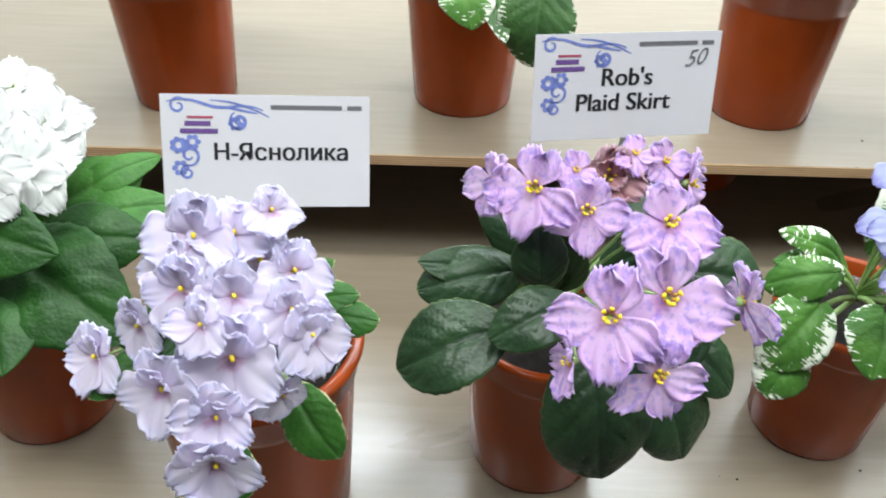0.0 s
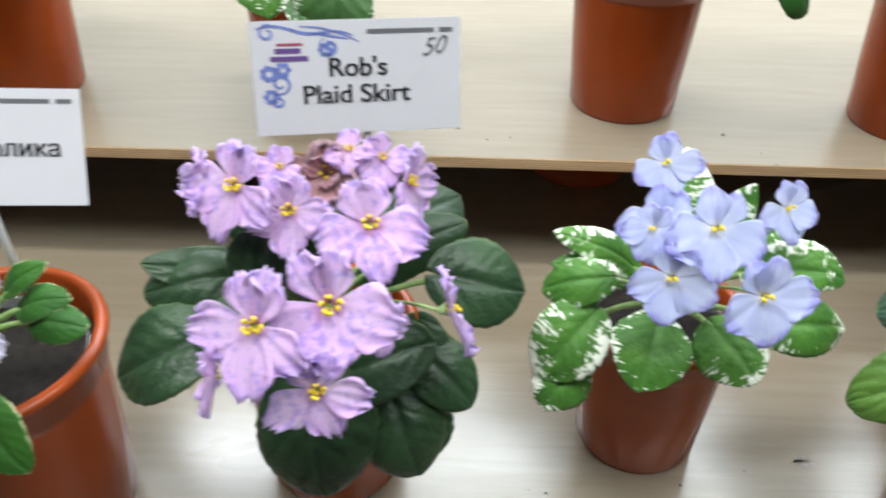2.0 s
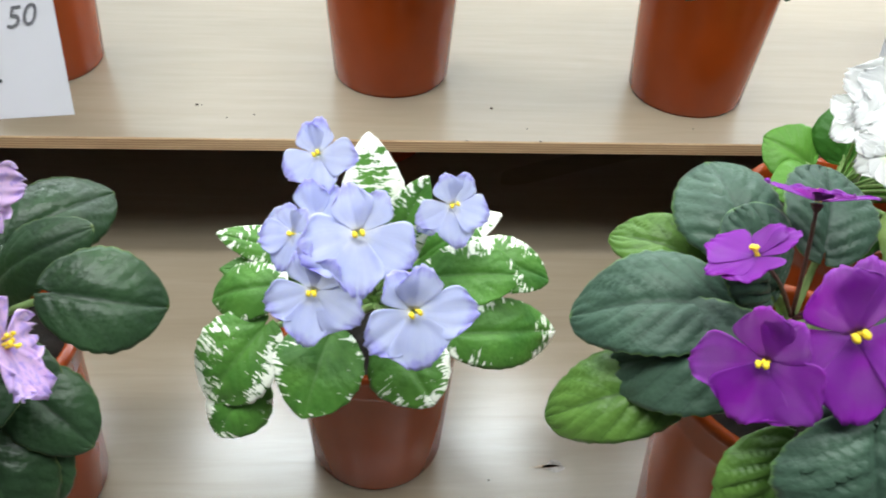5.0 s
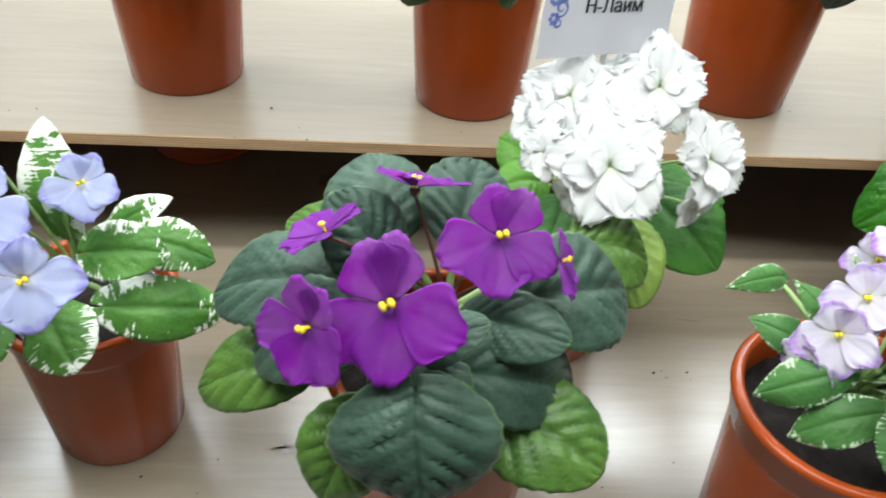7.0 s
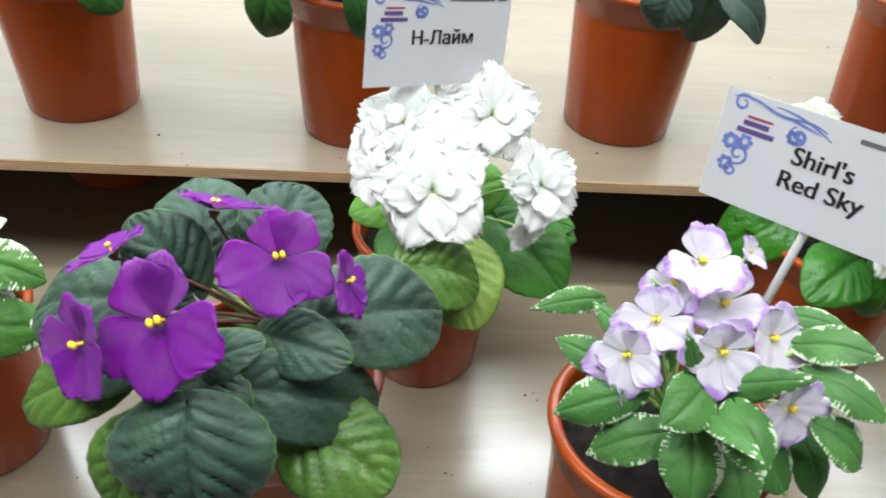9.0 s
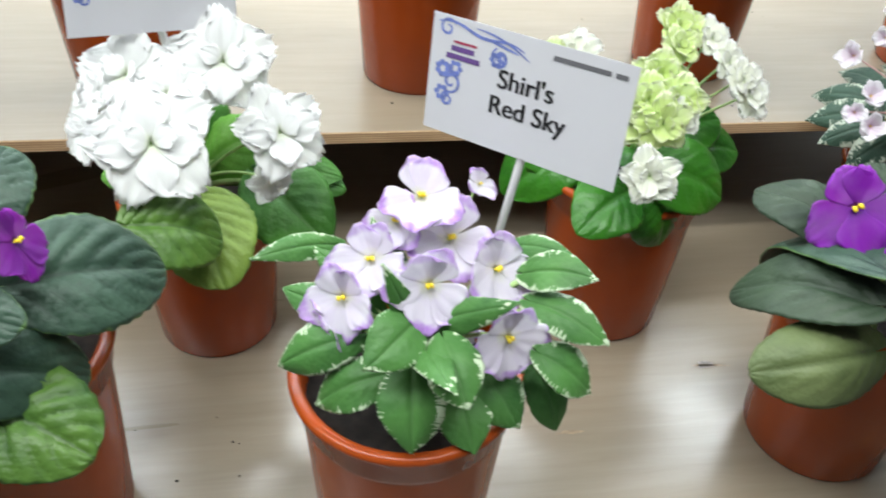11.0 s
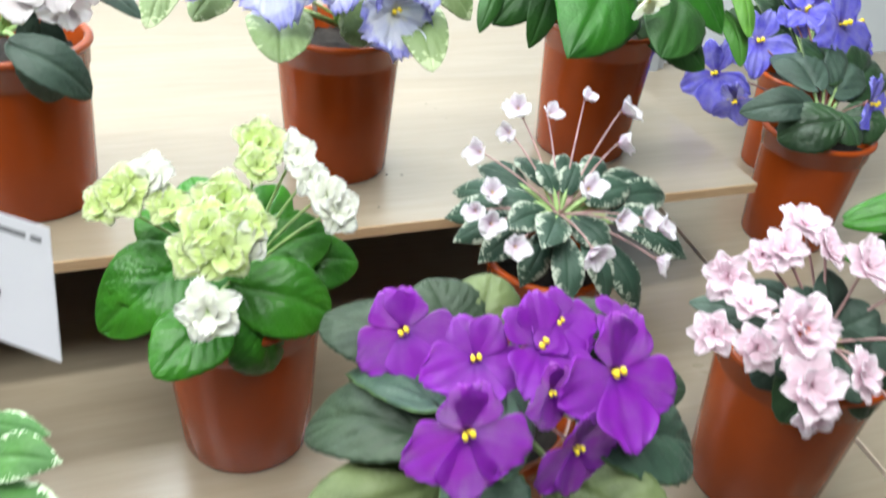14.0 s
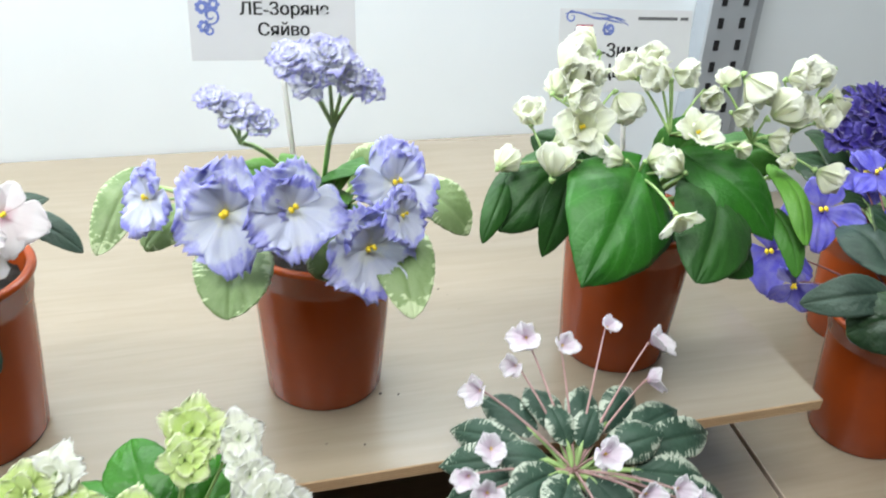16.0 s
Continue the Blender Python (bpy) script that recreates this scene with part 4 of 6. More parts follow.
leaf(E, crown, (0.6504, -0.0900, 0.0272), (0.6835, -0.1257, 0.0120), 0.0438, MIDGREEN)
leaf(E, crown, (0.6409, -0.0688, 0.0156), (0.6928, -0.0906, 0.0220), 0.0279, MIDGREEN)
leaf(E, crown, (0.6071, -0.0765, 0.0151), (0.5934, -0.1221, 0.0220), 0.0342, MIDGREEN)
leaf(E, crown, (0.6206, -0.0589, 0.0181), (0.6510, -0.0667, 0.0420), 0.0362, LIGHTGREEN)
leaf(E, crown, (0.6400, -0.0687, 0.0191), (0.6902, -0.0905, 0.0320), 0.0284, MIDGREEN)
leaf(E, crown, (0.6140, -0.0508, 0.0241), (0.6163, -0.0365, 0.0520), 0.0336, MIDGREEN)

F = potted("potted_violet", 0.7155, -0.216, -0.1039, 1.083, "white violet with lilac petal edges and pale-rimmed leaves")
crown = Vector((0.7155, -0.2160, 0.0262))
flower(F, crown, (0.6874, -0.2234, 0.0603), 0.0142, "picotee", az=-30, el=30)
flower(F, crown, (0.6992, -0.2137, 0.0713), 0.0143, "picotee", az=-25, el=40)
flower(F, crown, (0.7196, -0.2356, 0.0752), 0.0144, "picotee", az=0, el=25)
flower(F, crown, (0.7509, -0.2157, 0.0644), 0.0152, "picotee", az=20, el=40)
flower(F, crown, (0.7506, -0.2454, 0.0543), 0.0145, "picotee", az=15, el=15)
flower(F, crown, (0.7340, -0.1979, 0.0676), 0.0165, "picotee", az=10, el=50)
flower(F, crown, (0.7216, -0.1911, 0.0850), 0.0152, "picotee", az=-10, el=50)
flower(F, crown, (0.7111, -0.1943, 0.0750), 0.0116, "picotee", az=-40, el=45)
flower(F, crown, (0.6805, -0.2223, 0.0450), 0.0120, "picotee", az=-60, el=-5)
flower(F, crown, (0.7355, -0.2318, 0.0450), 0.0082, "picotee", az=0, el=-30)
flower(F, crown, (0.7491, -0.1773, 0.0800), 0.0073, "picotee", az=60, el=50)
leaf(F, crown, (0.6863, -0.1740, 0.0468), (0.6557, -0.1975, 0.0630), 0.0114, RIMLEAF)
leaf(F, crown, (0.6922, -0.2312, 0.0468), (0.6594, -0.2302, 0.0330), 0.0189, RIMLEAF)
leaf(F, crown, (0.6903, -0.2095, 0.0371), (0.6650, -0.2030, 0.0480), 0.0155, RIMLEAF)
leaf(F, crown, (0.7033, -0.2438, 0.0368), (0.6724, -0.2425, 0.0230), 0.0196, RIMLEAF)
leaf(F, crown, (0.7149, -0.2402, 0.0618), (0.6945, -0.2589, 0.0580), 0.0210, RIMLEAF)
leaf(F, crown, (0.7130, -0.2467, 0.0418), (0.7101, -0.2711, 0.0220), 0.0246, RIMLEAF)
leaf(F, crown, (0.7237, -0.2503, 0.0618), (0.7299, -0.2757, 0.0530), 0.0201, RIMLEAF)
leaf(F, crown, (0.7323, -0.2461, 0.0268), (0.7368, -0.2672, 0.0130), 0.0200, RIMLEAF)
leaf(F, crown, (0.7419, -0.2394, 0.0318), (0.7570, -0.2593, 0.0180), 0.0210, RIMLEAF)
leaf(F, crown, (0.7668, -0.2368, 0.0268), (0.7759, -0.2544, 0.0080), 0.0179, RIMLEAF)
leaf(F, crown, (0.7627, -0.2472, 0.0468), (0.7868, -0.2575, 0.0330), 0.0187, RIMLEAF)
leaf(F, crown, (0.7627, -0.2285, 0.0568), (0.7881, -0.2520, 0.0580), 0.0167, RIMLEAF)
leaf(F, crown, (0.7619, -0.2166, 0.0618), (0.7849, -0.2332, 0.0730), 0.0174, RIMLEAF)
leaf(F, crown, (0.7596, -0.1992, 0.0618), (0.7788, -0.2167, 0.0730), 0.0107, RIMLEAF)
leaf(F, crown, (0.7024, -0.2104, 0.0408), (0.6780, -0.2001, 0.0680), 0.0142, RIMLEAF)
leaf(F, crown, (0.7110, -0.2091, 0.0443), (0.7026, -0.1964, 0.0780), 0.0140, RIMLEAF)
leaf(F, crown, (0.7169, -0.2281, 0.0346), (0.7223, -0.2766, 0.0680), 0.0149, RIMLEAF)
leaf(F, crown, (0.7148, -0.2190, 0.0319), (0.7086, -0.2458, 0.0830), 0.0132, RIMLEAF)
leaf(F, crown, (0.7179, -0.2198, 0.0319), (0.7394, -0.2545, 0.0830), 0.0152, RIMLEAF)

G = potted("potted_violet", 0.868, -0.0615, -0.1039, 1.05, "pale green double violet with glossy green leaves in terracotta pot")
crown = Vector((0.8680, -0.0615, 0.0207))
flower(G, crown, (0.8120, -0.0560, 0.0750), 0.0143, "lime")
flower(G, crown, (0.8253, -0.0521, 0.0800), 0.0150, "white2")
flower(G, crown, (0.8027, -0.0474, 0.0650), 0.0127, "lime")
flower(G, crown, (0.8340, -0.0651, 0.0700), 0.0116, "lime")
flower(G, crown, (0.8836, -0.0531, 0.0950), 0.0150, "lime")
flower(G, crown, (0.8801, -0.0660, 0.0900), 0.0115, "lime")
flower(G, crown, (0.9030, -0.0564, 0.0900), 0.0124, "white2")
flower(G, crown, (0.9064, -0.0758, 0.0850), 0.0114, "white2")
flower(G, crown, (0.9186, -0.0867, 0.0700), 0.0140, "white2")
flower(G, crown, (0.9131, -0.0833, 0.0780), 0.0120, "white2")
flower(G, crown, (0.8594, -0.0935, 0.0850), 0.0157, "lime")
flower(G, crown, (0.8662, -0.1079, 0.0780), 0.0154, "lime")
flower(G, crown, (0.8425, -0.1123, 0.0700), 0.0135, "lime")
flower(G, crown, (0.8553, -0.1184, 0.0720), 0.0145, "lime")
flower(G, crown, (0.8442, -0.1405, 0.0550), 0.0153, "white2")
flower(G, crown, (0.8499, -0.1070, 0.0800), 0.0141, "lime")
flower(G, crown, (0.8673, -0.1131, 0.0720), 0.0106, "white2")
leaf(G, crown, (0.8389, -0.0552, 0.0272), (0.7894, -0.0697, 0.0020), 0.0444, GLOSSY)
leaf(G, crown, (0.8516, -0.1046, 0.0207), (0.8174, -0.1294, 0.0170), 0.0371, GLOSSY)
leaf(G, crown, (0.8701, -0.1031, 0.0207), (0.8797, -0.1131, -0.0140), 0.0388, GLOSSY)
leaf(G, crown, (0.8660, -0.0942, 0.0322), (0.9133, -0.1025, 0.0120), 0.0420, GLOSSY)
leaf(G, crown, (0.8954, -0.0634, 0.0212), (0.9366, -0.0662, 0.0220), 0.0345, GLOSSY)
leaf(G, crown, (0.8832, -0.0611, 0.0271), (0.9186, -0.0603, 0.0420), 0.0375, GLOSSY)
leaf(G, crown, (0.8613, -0.0408, 0.0316), (0.8488, -0.0025, 0.0520), 0.0340, GLOSSY)
leaf(G, crown, (0.8391, -0.0595, 0.0212), (0.7957, -0.0564, 0.0220), 0.0376, GLOSSY)
leaf(G, crown, (0.8771, -0.0523, 0.0316), (0.8982, -0.0307, 0.0570), 0.0313, GLOSSY)
leaf(G, crown, (0.8475, -0.0463, 0.0292), (0.8168, -0.0236, 0.0420), 0.0316, GLOSSY)
leaf(G, crown, (0.8675, -0.0647, 0.0218), (0.8631, -0.0933, 0.0320), 0.0297, GLOSSY)

H = potted("potted_violet", 0.9665, -0.182, -0.1039, 1.055, "bright purple violet with dark olive leaves in terracotta pot")
crown = Vector((0.9665, -0.1820, 0.0212))
flower(H, crown, (0.9236, -0.2640, 0.0786), 0.0234, "violet", az=-5, el=35)
flower(H, crown, (0.9219, -0.1923, 0.0702), 0.0226, "violet", az=-25, el=40)
flower(H, crown, (0.9453, -0.2183, 0.0721), 0.0215, "violet", az=-5, el=45)
flower(H, crown, (0.9742, -0.2215, 0.0769), 0.0242, "violet", az=5, el=50)
flower(H, crown, (0.9996, -0.2429, 0.0736), 0.0280, "violet", az=20, el=40)
flower(H, crown, (0.9782, -0.2574, 0.0487), 0.0218, "violet", az=20, el=15)
flower(H, crown, (0.9858, -0.2133, 0.0800), 0.0167, "violet", az=20, el=60)
flower(H, crown, (0.9687, -0.2442, 0.0700), 0.0152, "violet", az=10, el=20)
flower(H, crown, (1.0163, -0.2109, 0.0750), 0.0142, "violet", az=40, el=60)
leaf(H, crown, (0.9194, -0.2264, 0.0418), (0.8760, -0.1813, 0.0230), 0.0358, OLIVE)
leaf(H, crown, (0.9245, -0.1834, 0.0518), (0.8973, -0.1524, 0.0580), 0.0347, OLIVE)
leaf(H, crown, (0.9474, -0.1902, 0.0568), (0.9422, -0.1665, 0.0780), 0.0360, OLIVE)
leaf(H, crown, (0.9607, -0.1877, 0.0568), (0.9709, -0.1702, 0.0780), 0.0340, OLIVEPALE)
leaf(H, crown, (0.9242, -0.2219, 0.0568), (0.9226, -0.1373, 0.0130), 0.0424, QUILT)
leaf(H, crown, (0.9302, -0.2315, 0.0168), (0.8715, -0.2422, 0.0180), 0.0386, OLIVEPALE)
leaf(H, crown, (0.9348, -0.2453, 0.0318), (0.9429, -0.2784, 0.0230), 0.0367, QUILT)
leaf(H, crown, (0.9816, -0.2466, 0.0168), (1.0110, -0.2906, 0.0160), 0.0414, OLIVEPALE)
leaf(H, crown, (0.9948, -0.2420, 0.0418), (1.0576, -0.2436, 0.0180), 0.0438, QUILT)
leaf(H, crown, (1.0016, -0.2002, 0.0279), (1.0542, -0.2274, 0.0380), 0.0333, OLIVE)
leaf(H, crown, (0.9850, -0.1864, 0.0352), (1.0282, -0.1968, 0.0680), 0.0327, OLIVE)
leaf(H, crown, (0.9644, -0.1901, 0.0264), (0.9450, -0.2627, 0.0730), 0.0317, QUILT)

I = potted("potted_violet", 1.075, -0.049, -0.1039, 0.92, "miniature white-belled violet with grey variegated leaves in a small pot")
crown = Vector((1.0783, -0.0471, 0.0300))

leaf(I, crown, (1.0459, -0.0316, 0.0241), (1.0088, -0.0140, 0.0120), 0.0196, GREYVARI)
leaf(I, crown, (1.0509, -0.0234, 0.0274), (1.0197, 0.0037, 0.0220), 0.0193, GREYVARI)
leaf(I, crown, (1.0624, -0.0169, 0.0309), (1.0443, 0.0175, 0.0320), 0.0197, GREYVARI)
leaf(I, crown, (1.0750, -0.0228, 0.0351), (1.0705, 0.0099, 0.0420), 0.0201, GREYVARI)
leaf(I, crown, (1.0882, -0.0285, 0.0372), (1.1016, -0.0033, 0.0470), 0.0197, GREYVARI)
leaf(I, crown, (1.1048, -0.0271, 0.0356), (1.1351, -0.0042, 0.0420), 0.0207, GREYVARI)
leaf(I, crown, (1.1167, -0.0339, 0.0309), (1.1605, -0.0189, 0.0320), 0.0209, GREYVARI)
leaf(I, crown, (1.1247, -0.0405, 0.0274), (1.1776, -0.0330, 0.0220), 0.0222, GREYVARI)
leaf(I, crown, (1.1214, -0.0614, 0.0193), (1.1707, -0.0776, -0.0030), 0.0217, GREYVARI)
leaf(I, crown, (1.1149, -0.0554, 0.0241), (1.1566, -0.0649, 0.0120), 0.0215, GREYVARI)
leaf(I, crown, (1.0985, -0.0781, 0.0135), (1.1180, -0.1082, -0.0180), 0.0212, GREYVARI)
leaf(I, crown, (1.0853, -0.0759, 0.0169), (1.0920, -0.1039, -0.0080), 0.0202, GREYVARI)
leaf(I, crown, (1.0711, -0.0722, 0.0177), (1.0629, -0.1009, -0.0080), 0.0210, GREYVARI)
leaf(I, crown, (1.0608, -0.0636, 0.0193), (1.0409, -0.0824, -0.0030), 0.0199, GREYVARI)
leaf(I, crown, (1.0504, -0.0524, 0.0209), (1.0186, -0.0585, 0.0020), 0.0200, GREYVARI)
leaf(I, crown, (1.0426, -0.0425, 0.0221), (1.0080, -0.0380, 0.0070), 0.0192, GREYVARI)
leaf(I, crown, (1.0755, -0.0380, 0.0385), (1.0711, -0.0235, 0.0520), 0.0162, GREYVARI)
leaf(I, crown, (1.0841, -0.0408, 0.0376), (1.0952, -0.0288, 0.0520), 0.0158, GREYVARI)
leaf(I, crown, (1.0596, -0.0443, 0.0330), (1.0343, -0.0405, 0.0370), 0.0211, GREYVARI)
leaf(I, crown, (1.0675, -0.0612, 0.0307), (1.0469, -0.0880, 0.0320), 0.0231, GREYVARI)
leaf(I, crown, (1.0983, -0.0469, 0.0346), (1.1304, -0.0466, 0.0420), 0.0221, GREYVARI)
leaf(I, crown, (1.0840, -0.0612, 0.0279), (1.0948, -0.0881, 0.0220), 0.0222, GREYVARI)
leaf(I, crown, (1.0598, -0.0538, 0.0308), (1.0301, -0.0645, 0.0320), 0.0207, GREYVARI)
flower(I, crown, (1.0369, -0.0004, 0.0500), 0.0098, "bell", az=-60, el=30)
flower(I, crown, (1.0659, 0.0099, 0.0750), 0.0106, "bell", az=-30, el=40)
flower(I, crown, (1.0594, 0.0053, 0.0600), 0.0078, "bell", az=-60, el=20)
flower(I, crown, (1.0838, -0.0015, 0.0750), 0.0085, "bell", az=10, el=50)
flower(I, crown, (1.1092, -0.0028, 0.0850), 0.0071, "bell", az=10, el=60)
flower(I, crown, (1.1317, -0.0156, 0.0800), 0.0108, "bell", az=60, el=40)
flower(I, crown, (1.1287, -0.0241, 0.0600), 0.0094, "bell", az=80, el=20)
flower(I, crown, (1.0317, -0.0373, 0.0400), 0.0100, "bell", az=-30, el=50)
flower(I, crown, (1.0161, -0.0486, 0.0350), 0.0085, "bell", az=-40, el=30)
flower(I, crown, (1.0236, -0.0575, 0.0300), 0.0098, "bell", az=-10, el=30)
flower(I, crown, (1.0318, -0.0785, 0.0250), 0.0096, "bell", az=-5, el=40)
flower(I, crown, (1.0813, -0.0691, 0.0550), 0.0105, "bell", az=0, el=45)
flower(I, crown, (1.0980, -0.0858, 0.0400), 0.0093, "bell", az=10, el=35)
flower(I, crown, (1.1160, -0.0860, 0.0400), 0.0088, "bell", az=10, el=40)
flower(I, crown, (1.1237, -0.0933, 0.0350), 0.0095, "bell", az=50, el=30)
flower(I, crown, (1.1195, -0.1040, 0.0200), 0.0095, "bell", az=40, el=-10)
flower(I, crown, (1.0748, -0.0982, 0.0300), 0.0110, "bell", az=0, el=-5)

J = potted("potted_violet", 1.172, -0.186, -0.1039, 1.07, "pale pink double violet with small dark leaves in terracotta pot")
crown = Vector((1.1601, -0.2035, 0.0300))
flower(J, crown, (1.1513, -0.1739, 0.0850), 0.0158, "pink", az=-5, el=70)
flower(J, crown, (1.1286, -0.1864, 0.0800), 0.0118, "pink", az=-30, el=50)
flower(J, crown, (1.1053, -0.1778, 0.0600), 0.0138, "pink", az=-60, el=25)
flower(J, crown, (1.1039, -0.1999, 0.0600), 0.0121, "pink", az=-30, el=75)
flower(J, crown, (1.0846, -0.2014, 0.0450), 0.0126, "pink", az=-65, el=25)
flower(J, crown, (1.0948, -0.2217, 0.0500), 0.0130, "pink", az=-20, el=40)
flower(J, crown, (1.0968, -0.2399, 0.0750), 0.0176, "pinkorange", az=0, el=40)
flower(J, crown, (1.0916, -0.2600, 0.0600), 0.0162, "pink", az=-5, el=35)
flower(J, crown, (1.0961, -0.2630, 0.0450), 0.0124, "pink", az=-5, el=10)
flower(J, crown, (1.1277, -0.2554, 0.0550), 0.0130, "pink", az=10, el=40)
flower(J, crown, (1.1722, -0.2031, 0.0750), 0.0158, "pink", az=20, el=60)
flower(J, crown, (1.1839, -0.2150, 0.0600), 0.0140, "pink", az=40, el=40)
flower(J, crown, (1.1486, -0.2614, 0.0500), 0.0134, "pink", az=20, el=30)
flower(J, crown, (1.1534, -0.1913, 0.0800), 0.0115, "pink", az=20, el=50)
flower(J, crown, (1.1585, -0.2679, 0.0300), 0.0138, "pink", az=30, el=10)
flower(J, crown, (1.1188, -0.1830, 0.0750), 0.0098, "pink", az=-40, el=50)
flower(J, crown, (1.1852, -0.2385, 0.0500), 0.0138, "pink", az=40, el=30)
leaf(J, crown, (1.1398, -0.1894, 0.0318), (1.1022, -0.1633, 0.0350), 0.0172, GREYGREEN)
leaf(J, crown, (1.1395, -0.1979, 0.0335), (1.1012, -0.1876, 0.0400), 0.0202, GREYGREEN)
leaf(J, crown, (1.1500, -0.1931, 0.0370), (1.1312, -0.1739, 0.0500), 0.0208, GREYGREEN)
leaf(J, crown, (1.1595, -0.1996, 0.0422), (1.1583, -0.1923, 0.0650), 0.0243, GREYGREEN)
leaf(J, crown, (1.1477, -0.2127, 0.0248), (1.1246, -0.2298, 0.0000), 0.0307, DARKLEAF)
leaf(J, crown, (1.1455, -0.2058, 0.0265), (1.1185, -0.2101, 0.0100), 0.0239, GREYGREEN)
leaf(J, crown, (1.1670, -0.2159, 0.0248), (1.1798, -0.2390, 0.0000), 0.0320, DARKLEAF)
leaf(J, crown, (1.1584, -0.2151, 0.0285), (1.1546, -0.2423, 0.0200), 0.0275, GREYGREEN)
leaf(J, crown, (1.1731, -0.2100, 0.0300), (1.2034, -0.2251, 0.0300), 0.0289, GREYGREEN)
leaf(J, crown, (1.1655, -0.2068, 0.0360), (1.1781, -0.2144, 0.0500), 0.0246, GREYGREEN)
leaf(J, crown, (1.1763, -0.2153, 0.0265), (1.2063, -0.2373, 0.0100), 0.0290, DARKLEAF)
leaf(J, crown, (1.1553, -0.2023, 0.0360), (1.1362, -0.1976, 0.0600), 0.0239, GREYGREEN)
leaf(J, crown, (1.1475, -0.2072, 0.0300), (1.1182, -0.2157, 0.0300), 0.0269, GREYGREEN)

M = potted("potted_violet", 1.403, 0.067, -0.1039, 1.046, "blue-violet single violet with dark leaves in terracotta pot")
crown = Vector((1.4030, 0.0670, 0.0202))
flower(M, crown, (1.3222, 0.1293, 0.0400), 0.0321, "blue", az=-60, el=10)
flower(M, crown, (1.3844, 0.1533, 0.0600), 0.0330, "blue", az=-30, el=30)
flower(M, crown, (1.3271, 0.0993, 0.0250), 0.0229, "blue", az=-40, el=-20)
flower(M, crown, (1.4624, 0.1359, 0.0800), 0.0405, "blue", az=10, el=30)
flower(M, crown, (1.4299, 0.0437, 0.0400), 0.0294, "blue", az=30, el=20)
flower(M, crown, (1.5116, 0.1650, 0.0700), 0.0326, "blue", az=30, el=40)
flower(M, crown, (1.4377, 0.1746, 0.0800), 0.0248, "blue", az=0, el=50)
flower(M, crown, (1.4402, 0.1646, 0.0850), 0.0265, "blue", az=-20, el=60)
leaf(M, crown, (1.3708, 0.0592, 0.0370), (1.3138, 0.0662, 0.0350), 0.0308, GREYGREEN)
leaf(M, crown, (1.3813, 0.0336, 0.0320), (1.3389, 0.0484, 0.0150), 0.0453, DARKLEAF)
leaf(M, crown, (1.3943, 0.0550, 0.0320), (1.3994, 0.0169, 0.0200), 0.0384, DARKLEAF)
leaf(M, crown, (1.3994, 0.0875, 0.0420), (1.3968, 0.1399, 0.0600), 0.0462, GREYGREEN)
leaf(M, crown, (1.4216, 0.0980, 0.0420), (1.4455, 0.1522, 0.0650), 0.0479, DARKLEAF)
leaf(M, crown, (1.4160, 0.0556, 0.0237), (1.4401, 0.0345, 0.0300), 0.0454, DARKLEAF)
leaf(M, crown, (1.4457, 0.0920, 0.0307), (1.5251, 0.1383, 0.0500), 0.0498, DARKLEAF)
leaf(M, crown, (1.4292, 0.0896, 0.0342), (1.4779, 0.1315, 0.0600), 0.0483, GREYGREEN)

N = potted("potted_violet", 1.5, 0.2, -0.1039, 1.0, "dark navy double violet with round dark leaves in terracotta pot")
crown = Vector((1.5000, 0.2000, 0.0153))
flower(N, crown, (1.4956, 0.2542, 0.1000), 0.0253, "navy")
flower(N, crown, (1.4696, 0.2456, 0.0850), 0.0212, "navy")
flower(N, crown, (1.5197, 0.2624, 0.1100), 0.0247, "navy")
flower(N, crown, (1.4897, 0.2281, 0.0850), 0.0213, "navy")
flower(N, crown, (1.5315, 0.2949, 0.1000), 0.0230, "navy")
flower(N, crown, (1.4975, 0.2724, 0.0900), 0.0222, "navy")
flower(N, crown, (1.5625, 0.2794, 0.1100), 0.0246, "navy")
flower(N, crown, (1.5341, 0.2267, 0.0950), 0.0233, "navy")
flower(N, crown, (1.5082, 0.2296, 0.0950), 0.0191, "navy")
leaf(N, crown, (1.4946, 0.2415, 0.0274), (1.4846, 0.3187, 0.0500), 0.0563, DARKLEAF)
leaf(N, crown, (1.4982, 0.2232, 0.0239), (1.4949, 0.2664, 0.0400), 0.0552, DARKLEAF)
leaf(N, crown, (1.5551, 0.2826, 0.0379), (1.6573, 0.4360, 0.0800), 0.0569, DARKLEAF)
leaf(N, crown, (1.5146, 0.2188, 0.0204), (1.5418, 0.2537, 0.0300), 0.0501, DARKLEAF)
leaf(N, crown, (1.5087, 0.2501, 0.0344), (1.5248, 0.3431, 0.0700), 0.0514, DARKLEAF)
leaf(N, crown, (1.5326, 0.2324, 0.0309), (1.5930, 0.2927, 0.0600), 0.0585, DARKLEAF)

Q = potted("potted_violet", 1.5, -0.13, -0.1039, 1.0, "green-leaved violet without open flowers in terracotta pot")
crown = Vector((1.5000, -0.1300, 0.0153))
leaf(Q, crown, (1.4305, -0.1240, 0.0227), (1.2685, -0.1101, 0.0400), 0.0407, GLOSSY)
leaf(Q, crown, (1.4333, -0.1283, 0.0167), (1.2778, -0.1245, 0.0200), 0.0386, GLOSSY)
leaf(Q, crown, (1.4404, -0.1316, 0.0138), (1.3014, -0.1353, 0.0050), 0.0392, GLOSSY)
leaf(Q, crown, (1.4421, -0.1242, 0.0257), (1.3070, -0.1108, 0.0500), 0.0393, GLOSSY)
